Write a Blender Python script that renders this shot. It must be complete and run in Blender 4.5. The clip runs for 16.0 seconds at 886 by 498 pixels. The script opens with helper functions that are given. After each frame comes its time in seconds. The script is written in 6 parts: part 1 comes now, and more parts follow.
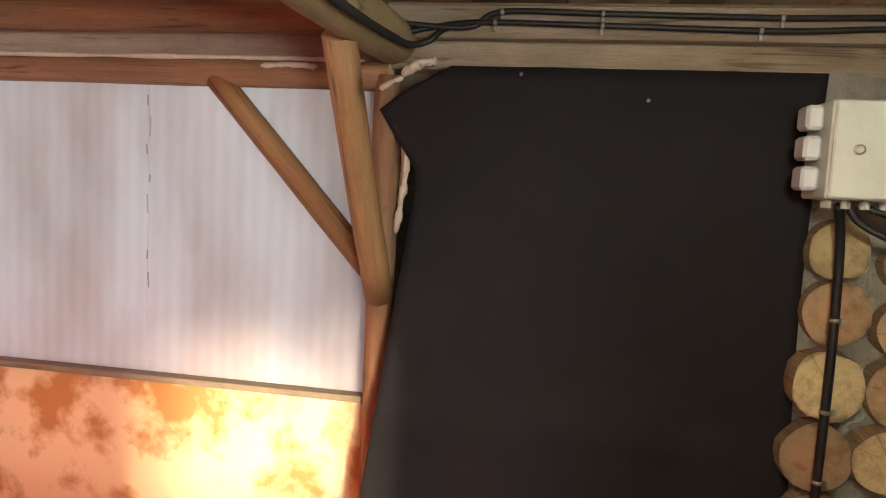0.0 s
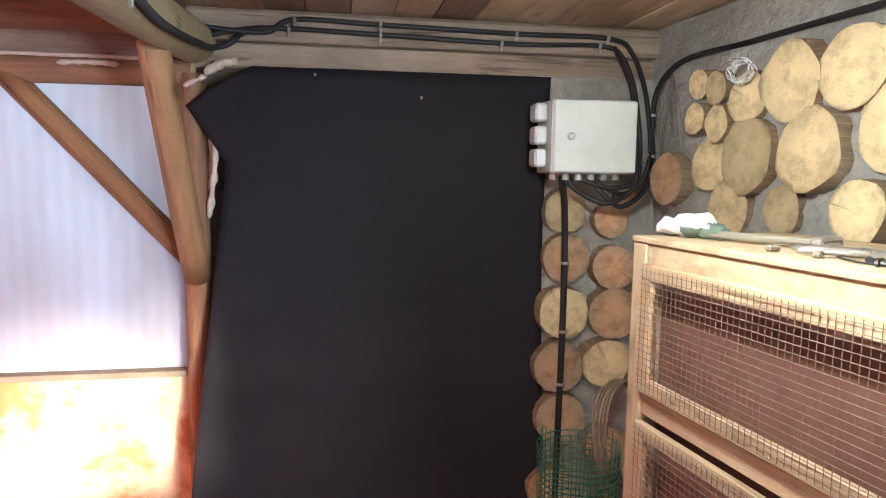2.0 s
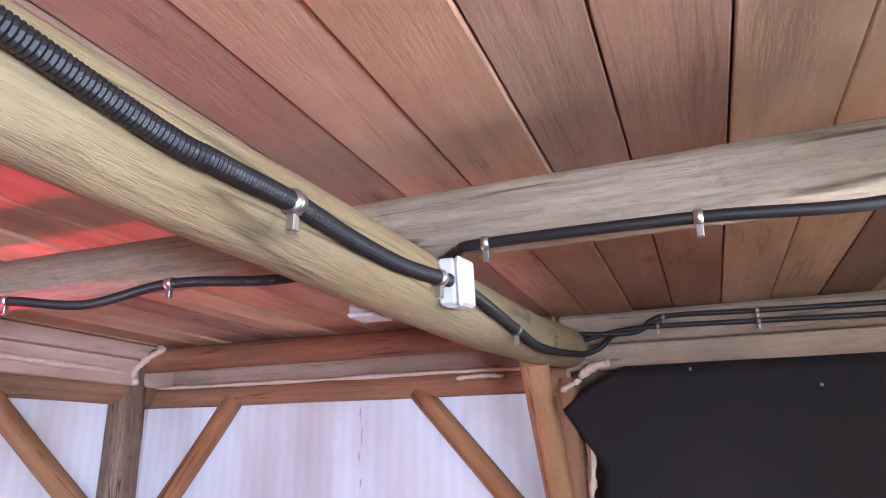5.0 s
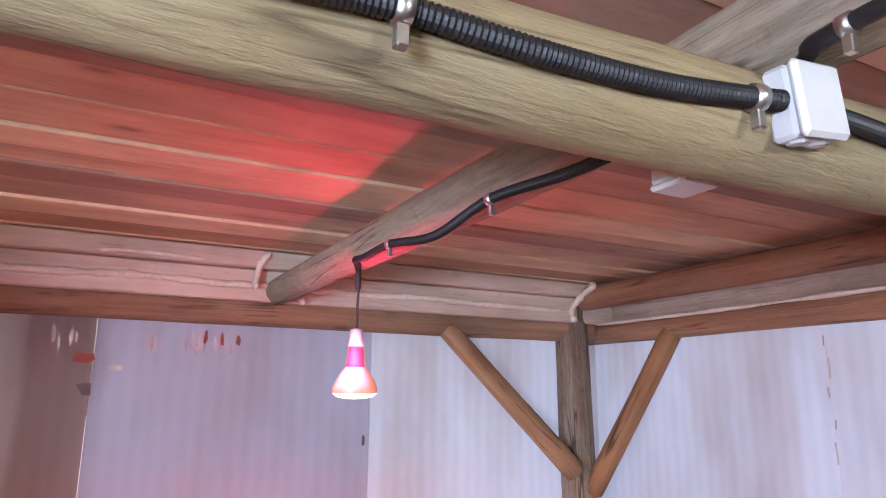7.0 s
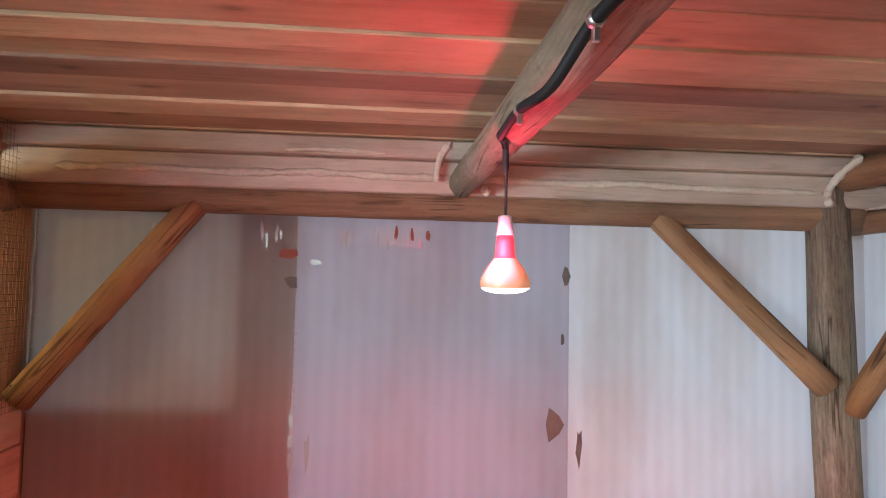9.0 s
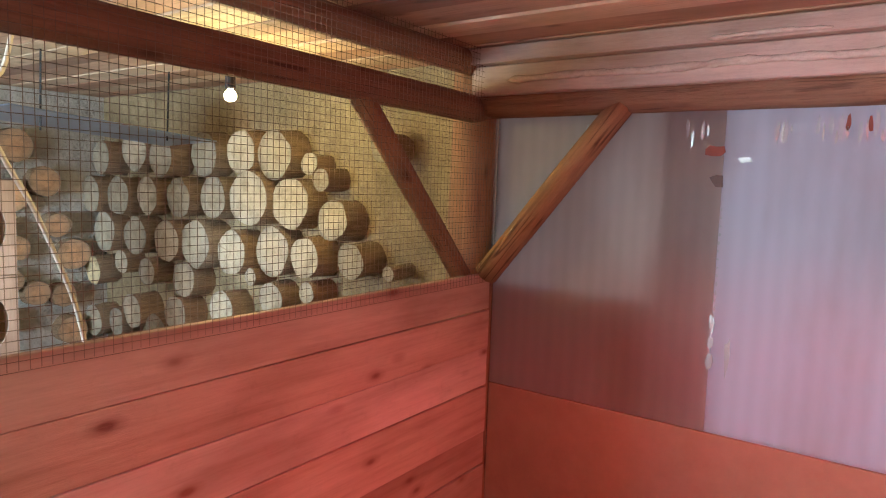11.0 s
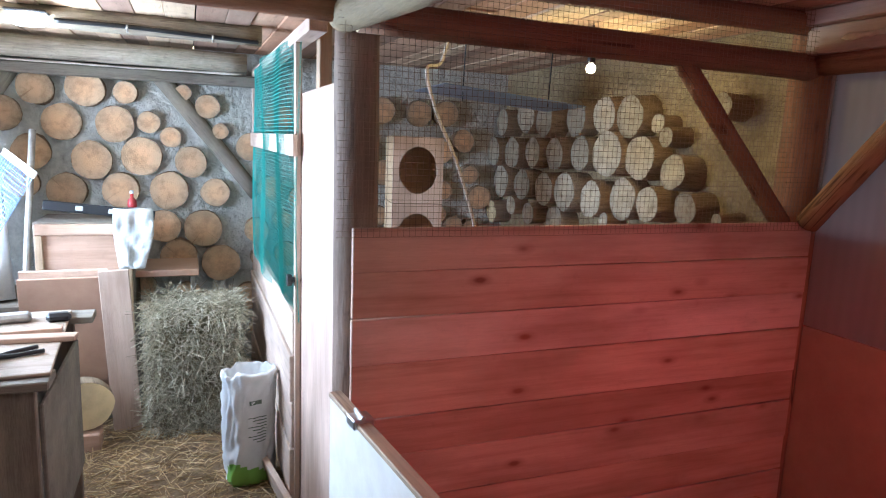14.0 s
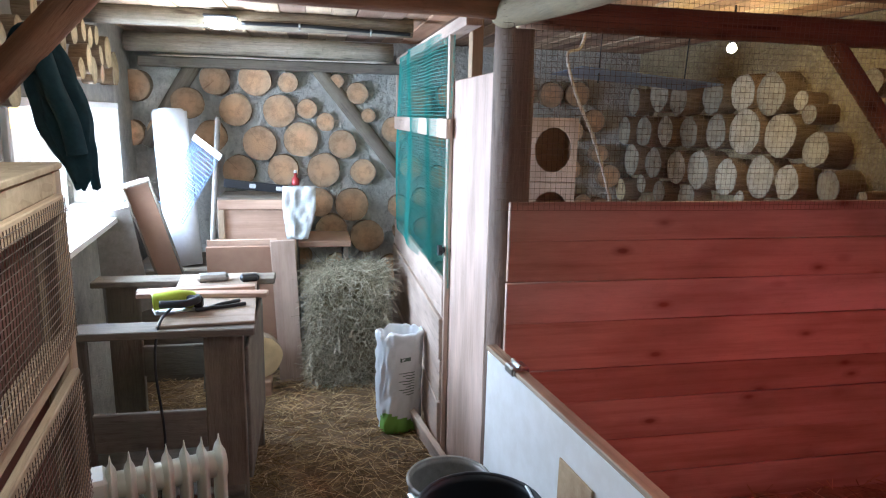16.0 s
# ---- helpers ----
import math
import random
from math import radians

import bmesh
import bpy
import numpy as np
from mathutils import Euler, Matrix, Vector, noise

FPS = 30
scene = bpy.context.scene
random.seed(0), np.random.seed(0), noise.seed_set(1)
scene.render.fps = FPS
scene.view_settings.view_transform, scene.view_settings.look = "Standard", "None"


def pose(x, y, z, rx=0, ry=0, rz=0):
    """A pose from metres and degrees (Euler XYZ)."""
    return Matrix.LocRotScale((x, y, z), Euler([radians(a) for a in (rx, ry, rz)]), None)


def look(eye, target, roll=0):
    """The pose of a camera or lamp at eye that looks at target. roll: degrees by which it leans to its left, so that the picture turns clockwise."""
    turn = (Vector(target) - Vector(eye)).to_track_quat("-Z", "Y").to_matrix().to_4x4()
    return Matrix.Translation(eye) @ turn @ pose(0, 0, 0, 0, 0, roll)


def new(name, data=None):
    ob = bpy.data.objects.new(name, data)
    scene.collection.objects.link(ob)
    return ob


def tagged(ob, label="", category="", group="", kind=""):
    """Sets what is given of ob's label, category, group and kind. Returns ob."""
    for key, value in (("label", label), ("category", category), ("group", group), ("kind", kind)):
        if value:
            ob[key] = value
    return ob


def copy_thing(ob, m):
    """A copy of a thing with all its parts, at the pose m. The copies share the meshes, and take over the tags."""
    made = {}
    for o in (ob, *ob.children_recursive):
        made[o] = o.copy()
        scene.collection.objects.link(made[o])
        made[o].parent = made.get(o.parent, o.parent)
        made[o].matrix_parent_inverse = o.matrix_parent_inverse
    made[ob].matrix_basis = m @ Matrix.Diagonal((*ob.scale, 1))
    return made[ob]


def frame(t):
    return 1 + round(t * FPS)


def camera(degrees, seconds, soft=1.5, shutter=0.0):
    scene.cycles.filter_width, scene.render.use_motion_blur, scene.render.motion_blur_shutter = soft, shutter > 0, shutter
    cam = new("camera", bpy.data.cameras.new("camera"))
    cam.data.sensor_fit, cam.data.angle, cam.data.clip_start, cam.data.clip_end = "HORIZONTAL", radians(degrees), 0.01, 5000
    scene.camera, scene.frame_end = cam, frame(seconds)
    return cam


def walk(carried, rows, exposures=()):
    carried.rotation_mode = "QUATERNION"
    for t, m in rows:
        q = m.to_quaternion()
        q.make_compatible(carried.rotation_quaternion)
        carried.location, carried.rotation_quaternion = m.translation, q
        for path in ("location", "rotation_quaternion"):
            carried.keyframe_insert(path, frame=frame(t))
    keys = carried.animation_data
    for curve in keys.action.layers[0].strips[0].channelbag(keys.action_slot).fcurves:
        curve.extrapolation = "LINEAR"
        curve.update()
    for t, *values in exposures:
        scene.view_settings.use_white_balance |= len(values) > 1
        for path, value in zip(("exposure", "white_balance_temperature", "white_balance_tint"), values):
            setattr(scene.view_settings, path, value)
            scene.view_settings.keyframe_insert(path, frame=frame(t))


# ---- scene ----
cam = camera(68.4, 16.0, soft=1.1)
PATH = [
    (0, (-0.122, 0.807, 1.749), (-0.427, 2.775, 1.569), 2.9),
    (0.5, (-0.085, 0.659, 1.754), (-0.327, 2.636, 1.567), 2.5),
    (1, (-0.099, 0.622, 1.756), (-0.185, 2.612, 1.577), 2.7),
    (1.5, (-0.12, 0.566, 1.761), (0.052, 2.546, 1.537), 1.5),
    (2, (-0.159, 0.486, 1.767), (0.173, 2.445, 1.537), 0.7),
    (2.5, (-0.165, 0.44, 1.771), (0.291, 2.379, 1.595), 0.9),
    (3, (-0.173, 0.421, 1.798), (0.388, 2.341, 1.794), 0.9),
    (3.5, (-0.179, 0.421, 1.82), (0.225, 2.37, 2.018), -0.0),
    (4, (-0.186, 0.434, 1.841), (-0.217, 2.387, 2.272), -0.5),
    (4.2, (-0.187, 0.442, 1.846), (-0.355, 2.371, 2.348), -0.6),
    (6.3, (-0.144, 0.698, 1.825), (-1.537, 2.035, 2.349), 0.1),
    (6.5, (-0.153, 0.721, 1.825), (-1.627, 1.977, 2.326), 0.3),
    (7, (-0.16, 0.792, 1.821), (-1.892, 1.694, 2.252), 0.4),
    (7.5, (-0.143, 0.867, 1.824), (-2.026, 1.479, 2.107), -0.4),
    (8, (-0.147, 0.931, 1.816), (-2.083, 1.387, 2.031), -1.0),
    (8.5, (-0.211, 0.989, 1.809), (-2.18, 1.316, 1.936), 1.4),
    (9, (-0.287, 1.052, 1.814), (-2.276, 1.232, 1.936), 1.2),
    (9.5, (-0.332, 1.052, 1.813), (-2.31, 0.765, 1.886), 1.0),
    (10, (-0.36, 1.079, 1.816), (-2.248, 0.419, 1.79), 1.0),
    (12.3, (-0.088, 1.483, 1.743), (-1.28, -0.102, 1.482), 1.5),
    (12.5, (-0.065, 1.512, 1.746), (-1.179, -0.13, 1.493), 1.1),
    (13, (-0.056, 1.63, 1.745), (-0.988, -0.117, 1.461), 1.8),
    (13.5, (-0.069, 1.749, 1.739), (-0.895, -0.049, 1.45), 2.1),
    (14, (-0.06, 1.851, 1.729), (-0.78, 0.014, 1.401), 2.3),
    (14.5, (-0.021, 1.89, 1.729), (-0.691, 0.036, 1.39), 2.0),
    (15, (0.063, 1.951, 1.736), (-0.577, 0.093, 1.366), 1.6),
    (15.5, (0.124, 2.003, 1.743), (-0.413, 0.121, 1.332), 1.3),
    (16, (0.133, 2.065, 1.742), (-0.249, 0.143, 1.342), 1.3),
]
EXPOSURES = [(0, 1.75, 7400, 10), (1.5, 2.12, 5900, 13), (2.5, 2.22, 5600, 12), (3, 2.12, 5500, 13), (3.5, 2.18, 5600, 18), (4, 2.25, 5700, 24), (6.5, 2.05, 5700, 22), (7.5, 1.88, 5600, 15), (8.5, 1.78, 5900, 3), (9, 1.78, 6000, 3), (10, 1.95, 6000, 3), (12.5, 1.52, 5100, 11), (14, 1.12, 5200, 13), (16, 0.65, 5300, 13)]
walk(cam, [(t, look(eye, target, roll)) for t, eye, target, roll in PATH], EXPOSURES)

# ---- world, sun and large lights ----
world = bpy.data.worlds.new("sky")
scene.world = world
world.use_nodes = True
wn, wl = world.node_tree.nodes, world.node_tree.links
sky = wn.new("ShaderNodeTexSky")
sky.sky_type, sky.sun_disc = "NISHITA", False
sky.sun_elevation, sky.sun_rotation = radians(8), radians(154)
sky.air_density, sky.dust_density = 1.0, 3.0
wn["Background"].inputs["Strength"].default_value = 0.15
wl.new(sky.outputs[0], wn["Background"].inputs["Color"])

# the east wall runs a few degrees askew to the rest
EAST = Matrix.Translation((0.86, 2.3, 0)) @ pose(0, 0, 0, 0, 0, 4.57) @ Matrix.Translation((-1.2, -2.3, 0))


def lamp(name, kind, energy, color, m, **more):
    data = bpy.data.lights.new(name, kind)
    data.energy, data.color = energy, color
    for k, v in more.items():
        if k == "size":
            data.shadow_soft_size = v
        if k == "cone":
            data.spot_size, data.spot_blend = radians(v), 0.6
        if k == "angle":
            data.angle = radians(v)
        if k == "area":
            data.shape, data.size, data.size_y = "RECTANGLE", v[0], v[1]
    ob = new(name, data)
    ob.matrix_basis = m
    return ob


# low winter sun: it enters by the east window and falls on the north wall beside the curtain
lamp("sun", "SUN", 6.0, (1.0, 0.84, 0.62), look((2.4, -4.12, 0.5), (0, 0, 0)), angle=3.5)
# added area lamp: daylight by the east wall window, turned north for the gate
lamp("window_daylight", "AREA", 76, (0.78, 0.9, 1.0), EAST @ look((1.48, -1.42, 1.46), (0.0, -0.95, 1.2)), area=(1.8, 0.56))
# the white work lamp on the cross beam, the one at the south end, the bulb of the rear pen, the heat lamp
lamp("work_lamp_light", "SPOT", 7.2, (0.97, 1.0, 0.84), look((0.177, 1.225, 2.005), (0.62, 1.5, 1.42)), size=0.035, cone=178)
lamp("work_lamp_spill", "POINT", 2.8, (0.97, 1.0, 0.9), pose(0.177, 1.225, 2.02), size=0.012)
lamp("south_lamp_light", "POINT", 1.8, (0.95, 1.0, 0.9), pose(0.6, -1.62, 2.13), size=0.04)
lamp("rear_bulb_light", "POINT", 4.4, (1.0, 0.74, 0.24), pose(-1.78, -0.78, 2.02), size=0.03)
lamp("heat_lamp_light", "SPOT", 16, (1.0, 0.06, 0.07), look((-1.495, 1.28, 1.785), (-1.495, 1.28, 0)), size=0.05, cone=172)
lamp("heat_neck_light", "POINT", 1.7, (1.0, 0.05, 0.13), pose(-1.445, 1.245, 1.885), size=0.02)


# ---- materials ----
def material(name):
    mat = bpy.data.materials.new(name)
    mat.use_nodes = True
    nt = mat.node_tree
    return mat, nt.nodes, nt.links, nt.nodes["Principled BSDF"]


def ramp(nodes, stops):
    r = nodes.new("ShaderNodeValToRGB")
    while len(r.color_ramp.elements) < len(stops):
        r.color_ramp.elements.new(0.5)
    for e, (p, c) in zip(r.color_ramp.elements, stops):
        e.position, e.color = p, (*c, 1)
    return r


def mix(nodes, links, fac, a, b, blend="MIX"):
    m = nodes.new("ShaderNodeMix")
    m.data_type, m.blend_type = "RGBA", blend
    for sock, v in ((m.inputs[0], fac), (m.inputs[6], a), (m.inputs[7], b)):
        if isinstance(v, (int, float)):
            sock.default_value = v
        elif isinstance(v, tuple):
            sock.default_value = (*v, 1)
        else:
            links.new(v, sock)
    return m.outputs[2]


def noise_tex(nodes, links, vec, scale, detail=4, rough=0.6):
    n = nodes.new("ShaderNodeTexNoise")
    n.inputs["Scale"].default_value, n.inputs["Detail"].default_value, n.inputs["Roughness"].default_value = scale, detail, rough
    if vec is not None:
        links.new(vec, n.inputs["Vector"])
    return n.outputs["Fac"]


def mapped(nodes, links, scale, random_shift=True, island=False):
    tc, mp = nodes.new("ShaderNodeTexCoord"), nodes.new("ShaderNodeMapping")
    mp.inputs["Scale"].default_value = scale
    links.new(tc.outputs["Object"], mp.inputs["Vector"])
    src = None
    if random_shift:
        if island:
            src = nodes.new("ShaderNodeNewGeometry").outputs["Random Per Island"]
        else:
            src = nodes.new("ShaderNodeObjectInfo").outputs["Random"]
        mul = nodes.new("ShaderNodeMath")
        mul.operation, mul.inputs[1].default_value = "MULTIPLY", 37.0
        links.new(src, mul.inputs[0])
        links.new(mul.outputs[0], mp.inputs["Location"])
    return mp.outputs["Vector"], src


def bump(nodes, links, bsdf, height, strength=0.4, distance=0.01):
    b = nodes.new("ShaderNodeBump")
    b.inputs["Strength"].default_value, b.inputs["Distance"].default_value = strength, distance
    links.new(height, b.inputs["Height"])
    links.new(b.outputs[0], bsdf.inputs["Normal"])


def wood(name, light, mid, dark, axis="Z", rough=0.75, knots=0.5, vary=0.35, island=False, weather=0.0, depth=0.004, flat=None, cracks=0.6, hair=0.3, knot=None):
    """Sawn or peeled wood with its grain along one axis of the object."""
    mat, n, l, b = material(name)
    k = "XYZ".index(axis)
    s1 = [38.0] * 3
    s1[k] = 1.6
    v1, rnd = mapped(n, l, s1, True, island)
    s2 = [7.0] * 3
    s2[k] = 2.2
    v2, _ = mapped(n, l, s2, True, island)
    grain = noise_tex(n, l, v1, 1.0, 5, 0.65)
    patch = noise_tex(n, l, v2, 1.0, 3, 0.5)
    col = ramp(n, [(0.25, dark), (0.5, mid), (0.75, light)])
    l.new(grain, col.inputs[0])
    pr = ramp(n, [(0.3, (0.55, 0.5, 0.45)), (0.62, (1, 1, 1))])
    l.new(patch, pr.inputs[0])
    c = mix(n, l, 0.75, col.outputs[0], pr.outputs[0], "MULTIPLY")
    if knots:
        s3 = [11.0] * 3
        s3[k] = 5.0
        if flat is not None:
            s3[flat] = 0.01
        v3, _ = mapped(n, l, s3, True, island)
        vo = n.new("ShaderNodeTexVoronoi")
        vo.inputs["Scale"].default_value = 0.75
        l.new(v3, vo.inputs["Vector"])
        kr = ramp(n, [(0.05, (1, 1, 1)), (0.11, (0.35, 0.35, 0.35)), (0.2, (0, 0, 0))])
        l.new(vo.outputs["Distance"], kr.inputs[0])
        mm = n.new("ShaderNodeMath")
        mm.operation, mm.inputs[1].default_value = "MULTIPLY", knots
        l.new(kr.outputs[0], mm.inputs[0])
        c = mix(n, l, mm.outputs[0], c, knot or tuple(x * 0.28 for x in dark))
    if weather:
        v4, _ = mapped(n, l, [3.0] * 3, True, island)
        wr = ramp(n, [(0.45, (0, 0, 0)), (0.62, (weather,) * 3)])
        l.new(noise_tex(n, l, v4, 1.0, 6, 0.7), wr.inputs[0])
        c = mix(n, l, wr.outputs[0], c, (0.26, 0.225, 0.15))
    if cracks:
        s5 = [15.0] * 3
        s5[k] = 0.7
        v5, _ = mapped(n, l, s5, True, island)
        d1, d2 = n.new("ShaderNodeMath"), n.new("ShaderNodeMath")
        d1.operation, d1.inputs[1].default_value = "SUBTRACT", 0.52
        d2.operation = "ABSOLUTE"
        l.new(noise_tex(n, l, v5, 1.0, 3, 0.55), d1.inputs[0])
        l.new(d1.outputs[0], d2.inputs[0])
        v6, _ = mapped(n, l, [5.0] * 3, True, island)
        where = ramp(n, [(0.5, (0, 0, 0)), (0.6, (cracks,) * 3)])
        l.new(noise_tex(n, l, v6, 1.0, 2, 0.5), where.inputs[0])
        cr = ramp(n, [(0.0, (0.25, 0.2, 0.17)), (0.012, (0.55, 0.5, 0.46)), (0.022, (1, 1, 1))])
        l.new(d2.outputs[0], cr.inputs[0])
        c = mix(n, l, where.outputs[0], c, mix(n, l, 1.0, c, cr.outputs[0], "MULTIPLY"))
    s7 = [150.0] * 3
    s7[k] = 18.0
    v7, _ = mapped(n, l, s7, True, island)
    fine = ramp(n, [(0.36, (0.48, 0.45, 0.41)), (0.58, (1.06, 1.04, 1.0))])
    l.new(noise_tex(n, l, v7, 1.0, 4, 0.7), fine.inputs[0])
    c = mix(n, l, hair, c, fine.outputs[0], "MULTIPLY")
    v8, _ = mapped(n, l, [22.0] * 3, True, island)
    scuff = ramp(n, [(0.3, (0.5, 0.46, 0.42)), (0.42, (1, 1, 1))])
    l.new(noise_tex(n, l, v8, 1.0, 5, 0.7), scuff.inputs[0])
    c = mix(n, l, min(0.55, 1.5 * hair), c, scuff.outputs[0], "MULTIPLY")
    hs = n.new("ShaderNodeHueSaturation")
    hm = n.new("ShaderNodeMath")
    hm.operation, hm.inputs[1].default_value = "MULTIPLY", 17.31
    hf = n.new("ShaderNodeMath")
    hf.operation = "FRACT"
    hr = n.new("ShaderNodeMapRange")
    hr.inputs["To Min"].default_value, hr.inputs["To Max"].default_value = 0.5 - 0.03 * vary, 0.5 + 0.03 * vary
    sr = n.new("ShaderNodeMapRange")
    sr.inputs["To Min"].default_value, sr.inputs["To Max"].default_value = 1 + 0.5 * vary, 1 - 0.6 * vary
    l.new(rnd, hm.inputs[0])
    l.new(hm.outputs[0], hf.inputs[0])
    l.new(hf.outputs[0], hr.inputs["Value"])
    l.new(hf.outputs[0], sr.inputs["Value"])
    l.new(hr.outputs[0], hs.inputs["Hue"])
    l.new(sr.outputs[0], hs.inputs["Saturation"])
    mr = n.new("ShaderNodeMapRange")
    mr.inputs["To Min"].default_value, mr.inputs["To Max"].default_value = 1 - vary, 1 + vary
    l.new(rnd, mr.inputs["Value"])
    l.new(mr.outputs[0], hs.inputs["Value"])
    l.new(c, hs.inputs["Color"])
    l.new(hs.outputs[0], b.inputs["Base Color"])
    b.inputs["Roughness"].default_value = rough
    hb = n.new("ShaderNodeMath")
    hb.operation = "ADD"
    l.new(grain, hb.inputs[0])
    l.new(fine.outputs[0], hb.inputs[1])
    bump(n, l, b, hb.outputs[0], 0.5, depth)
    return mat


def rough_mat(name, c1, c2, scale=20.0, rough=0.9, strength=0.6, distance=0.01, metal=0.0, scale2=3.0, lo=0.36, hi=0.64):
    """A plain surface with grain and patches."""
    mat, n, l, b = material(name)
    v, _ = mapped(n, l, [1.0] * 3, True)
    a, p = noise_tex(n, l, v, scale, 8, 0.7), noise_tex(n, l, v, scale2, 4, 0.6)
    m = n.new("ShaderNodeMath")
    m.operation = "MULTIPLY_ADD"
    m.inputs[1].default_value = 0.5
    l.new(a, m.inputs[0])
    h = n.new("ShaderNodeMath")
    h.operation, h.inputs[1].default_value = "MULTIPLY", 0.5
    l.new(p, h.inputs[0])
    l.new(h.outputs[0], m.inputs[2])
    r = ramp(n, [(lo, c1), (hi, c2)])
    l.new(m.outputs[0], r.inputs[0])
    l.new(r.outputs[0], b.inputs["Base Color"])
    b.inputs["Roughness"].default_value, b.inputs["Metallic"].default_value = rough, metal
    if strength:
        bump(n, l, b, a, strength, distance)
    return mat


def plain(name, c, rough=0.5, metal=0.0, spec=0.5):
    """Moulded plastic, paint or metal: nearly even, with faint handling marks."""
    mat, n, l, b = material(name)
    v, _ = mapped(n, l, [1.0] * 3, True)
    r = ramp(n, [(0.3, tuple(x * 0.86 for x in c)), (0.7, c)])
    l.new(noise_tex(n, l, v, 9, 6, 0.7), r.inputs[0])
    l.new(r.outputs[0], b.inputs["Base Color"])
    b.inputs["Roughness"].default_value, b.inputs["Metallic"].default_value = rough, metal
    b.inputs["Specular IOR Level"].default_value = spec
    return mat


def glow(name, c, strength):
    mat, n, l, b = material(name)
    b.inputs["Base Color"].default_value = (*c, 1)
    b.inputs["Emission Color"].default_value = (*c, 1)
    b.inputs["Emission Strength"].default_value = strength
    return mat


def end_grain(name, core, rim, dark):
    """A sawn log end: rings about its axis, a paler or redder core, cracks and dirt."""
    mat, n, l, b = material(name)
    tc = n.new("ShaderNodeTexCoord")
    sep = n.new("ShaderNodeSeparateXYZ")
    l.new(tc.outputs["Object"], sep.inputs[0])
    comb = n.new("ShaderNodeCombineXYZ")
    l.new(sep.outputs[0], comb.inputs[0])
    l.new(sep.outputs[1], comb.inputs[1])
    ln = n.new("ShaderNodeVectorMath")
    ln.operation = "LENGTH"
    l.new(comb.outputs[0], ln.inputs[0])
    info = n.new("ShaderNodeObjectInfo")
    v, rnd = mapped(n, l, [1.0] * 3, True)
    wob = noise_tex(n, l, v, 2.5, 4, 0.6)
    add = n.new("ShaderNodeMath")
    add.operation, add.inputs[1].default_value = "MULTIPLY_ADD", 0.35
    l.new(wob, add.inputs[0])
    half = n.new("ShaderNodeMath")
    half.operation, half.inputs[1].default_value = "MULTIPLY", 0.72
    l.new(ln.outputs["Value"], half.inputs[0])
    l.new(half.outputs[0], add.inputs[2])
    r = ramp(n, [(0.4, core), (0.62, tuple((a + c) / 2 for a, c in zip(core, rim))), (0.84, rim), (0.93, tuple(0.5 * a + 0.5 * c for a, c in zip(rim, dark)))])
    l.new(add.outputs[0], r.inputs[0])
    rings = n.new("ShaderNodeTexWave")
    rings.wave_type, rings.rings_direction = "RINGS", "Z"
    rings.inputs["Scale"].default_value, rings.inputs["Distortion"].default_value = 3.2, 1.2
    l.new(tc.outputs["Object"], rings.inputs["Vector"])
    rr = ramp(n, [(0.0, (0.93, 0.9, 0.87)), (1.0, (1, 1, 1))])
    l.new(rings.outputs["Fac"], rr.inputs[0])
    c = mix(n, l, 0.4, r.outputs[0], rr.outputs[0], "MULTIPLY")
    ang = n.new("ShaderNodeTexGradient")
    ang.gradient_type = "RADIAL"
    l.new(tc.outputs["Object"], ang.inputs["Vector"])
    spoke = n.new("ShaderNodeTexNoise")
    spoke.noise_dimensions = "2D"
    spoke.inputs["Scale"].default_value, spoke.inputs["Detail"].default_value = 1.0, 2.0
    at = n.new("ShaderNodeCombineXYZ")
    far = n.new("ShaderNodeMath")
    far.operation, far.inputs[1].default_value = "MULTIPLY", 34.0
    seed = n.new("ShaderNodeMath")
    seed.operation, seed.inputs[1].default_value = "MULTIPLY", 91.0
    l.new(ang.outputs["Fac"], far.inputs[0])
    l.new(info.outputs["Random"], seed.inputs[0])
    l.new(far.outputs[0], at.inputs[0])
    l.new(seed.outputs[0], at.inputs[1])
    l.new(at.outputs[0], spoke.inputs["Vector"])
    split = ramp(n, [(0.23, (0.4, 0.3, 0.2)), (0.28, (1, 1, 1))])
    l.new(spoke.outputs["Fac"], split.inputs[0])
    c = mix(n, l, 0.45, c, split.outputs[0], "MULTIPLY")
    st = ramp(n, [(0.35, (0.5, 0.47, 0.42)), (0.55, (1, 1, 1))])
    l.new(noise_tex(n, l, v, 1.6, 6, 0.7), st.inputs[0])
    c = mix(n, l, 0.7, c, st.outputs[0], "MULTIPLY")
    hs = n.new("ShaderNodeHueSaturation")
    mr = n.new("ShaderNodeMapRange")
    mr.inputs["To Min"].default_value, mr.inputs["To Max"].default_value = 0.72, 1.2
    l.new(info.outputs["Random"], mr.inputs["Value"])
    l.new(mr.outputs[0], hs.inputs["Value"])
    l.new(c, hs.inputs["Color"])
    l.new(hs.outputs[0], b.inputs["Base Color"])
    b.inputs["Roughness"].default_value = 0.85
    bump(n, l, b, noise_tex(n, l, v, 14, 6, 0.7), 0.35, 0.05)
    return mat


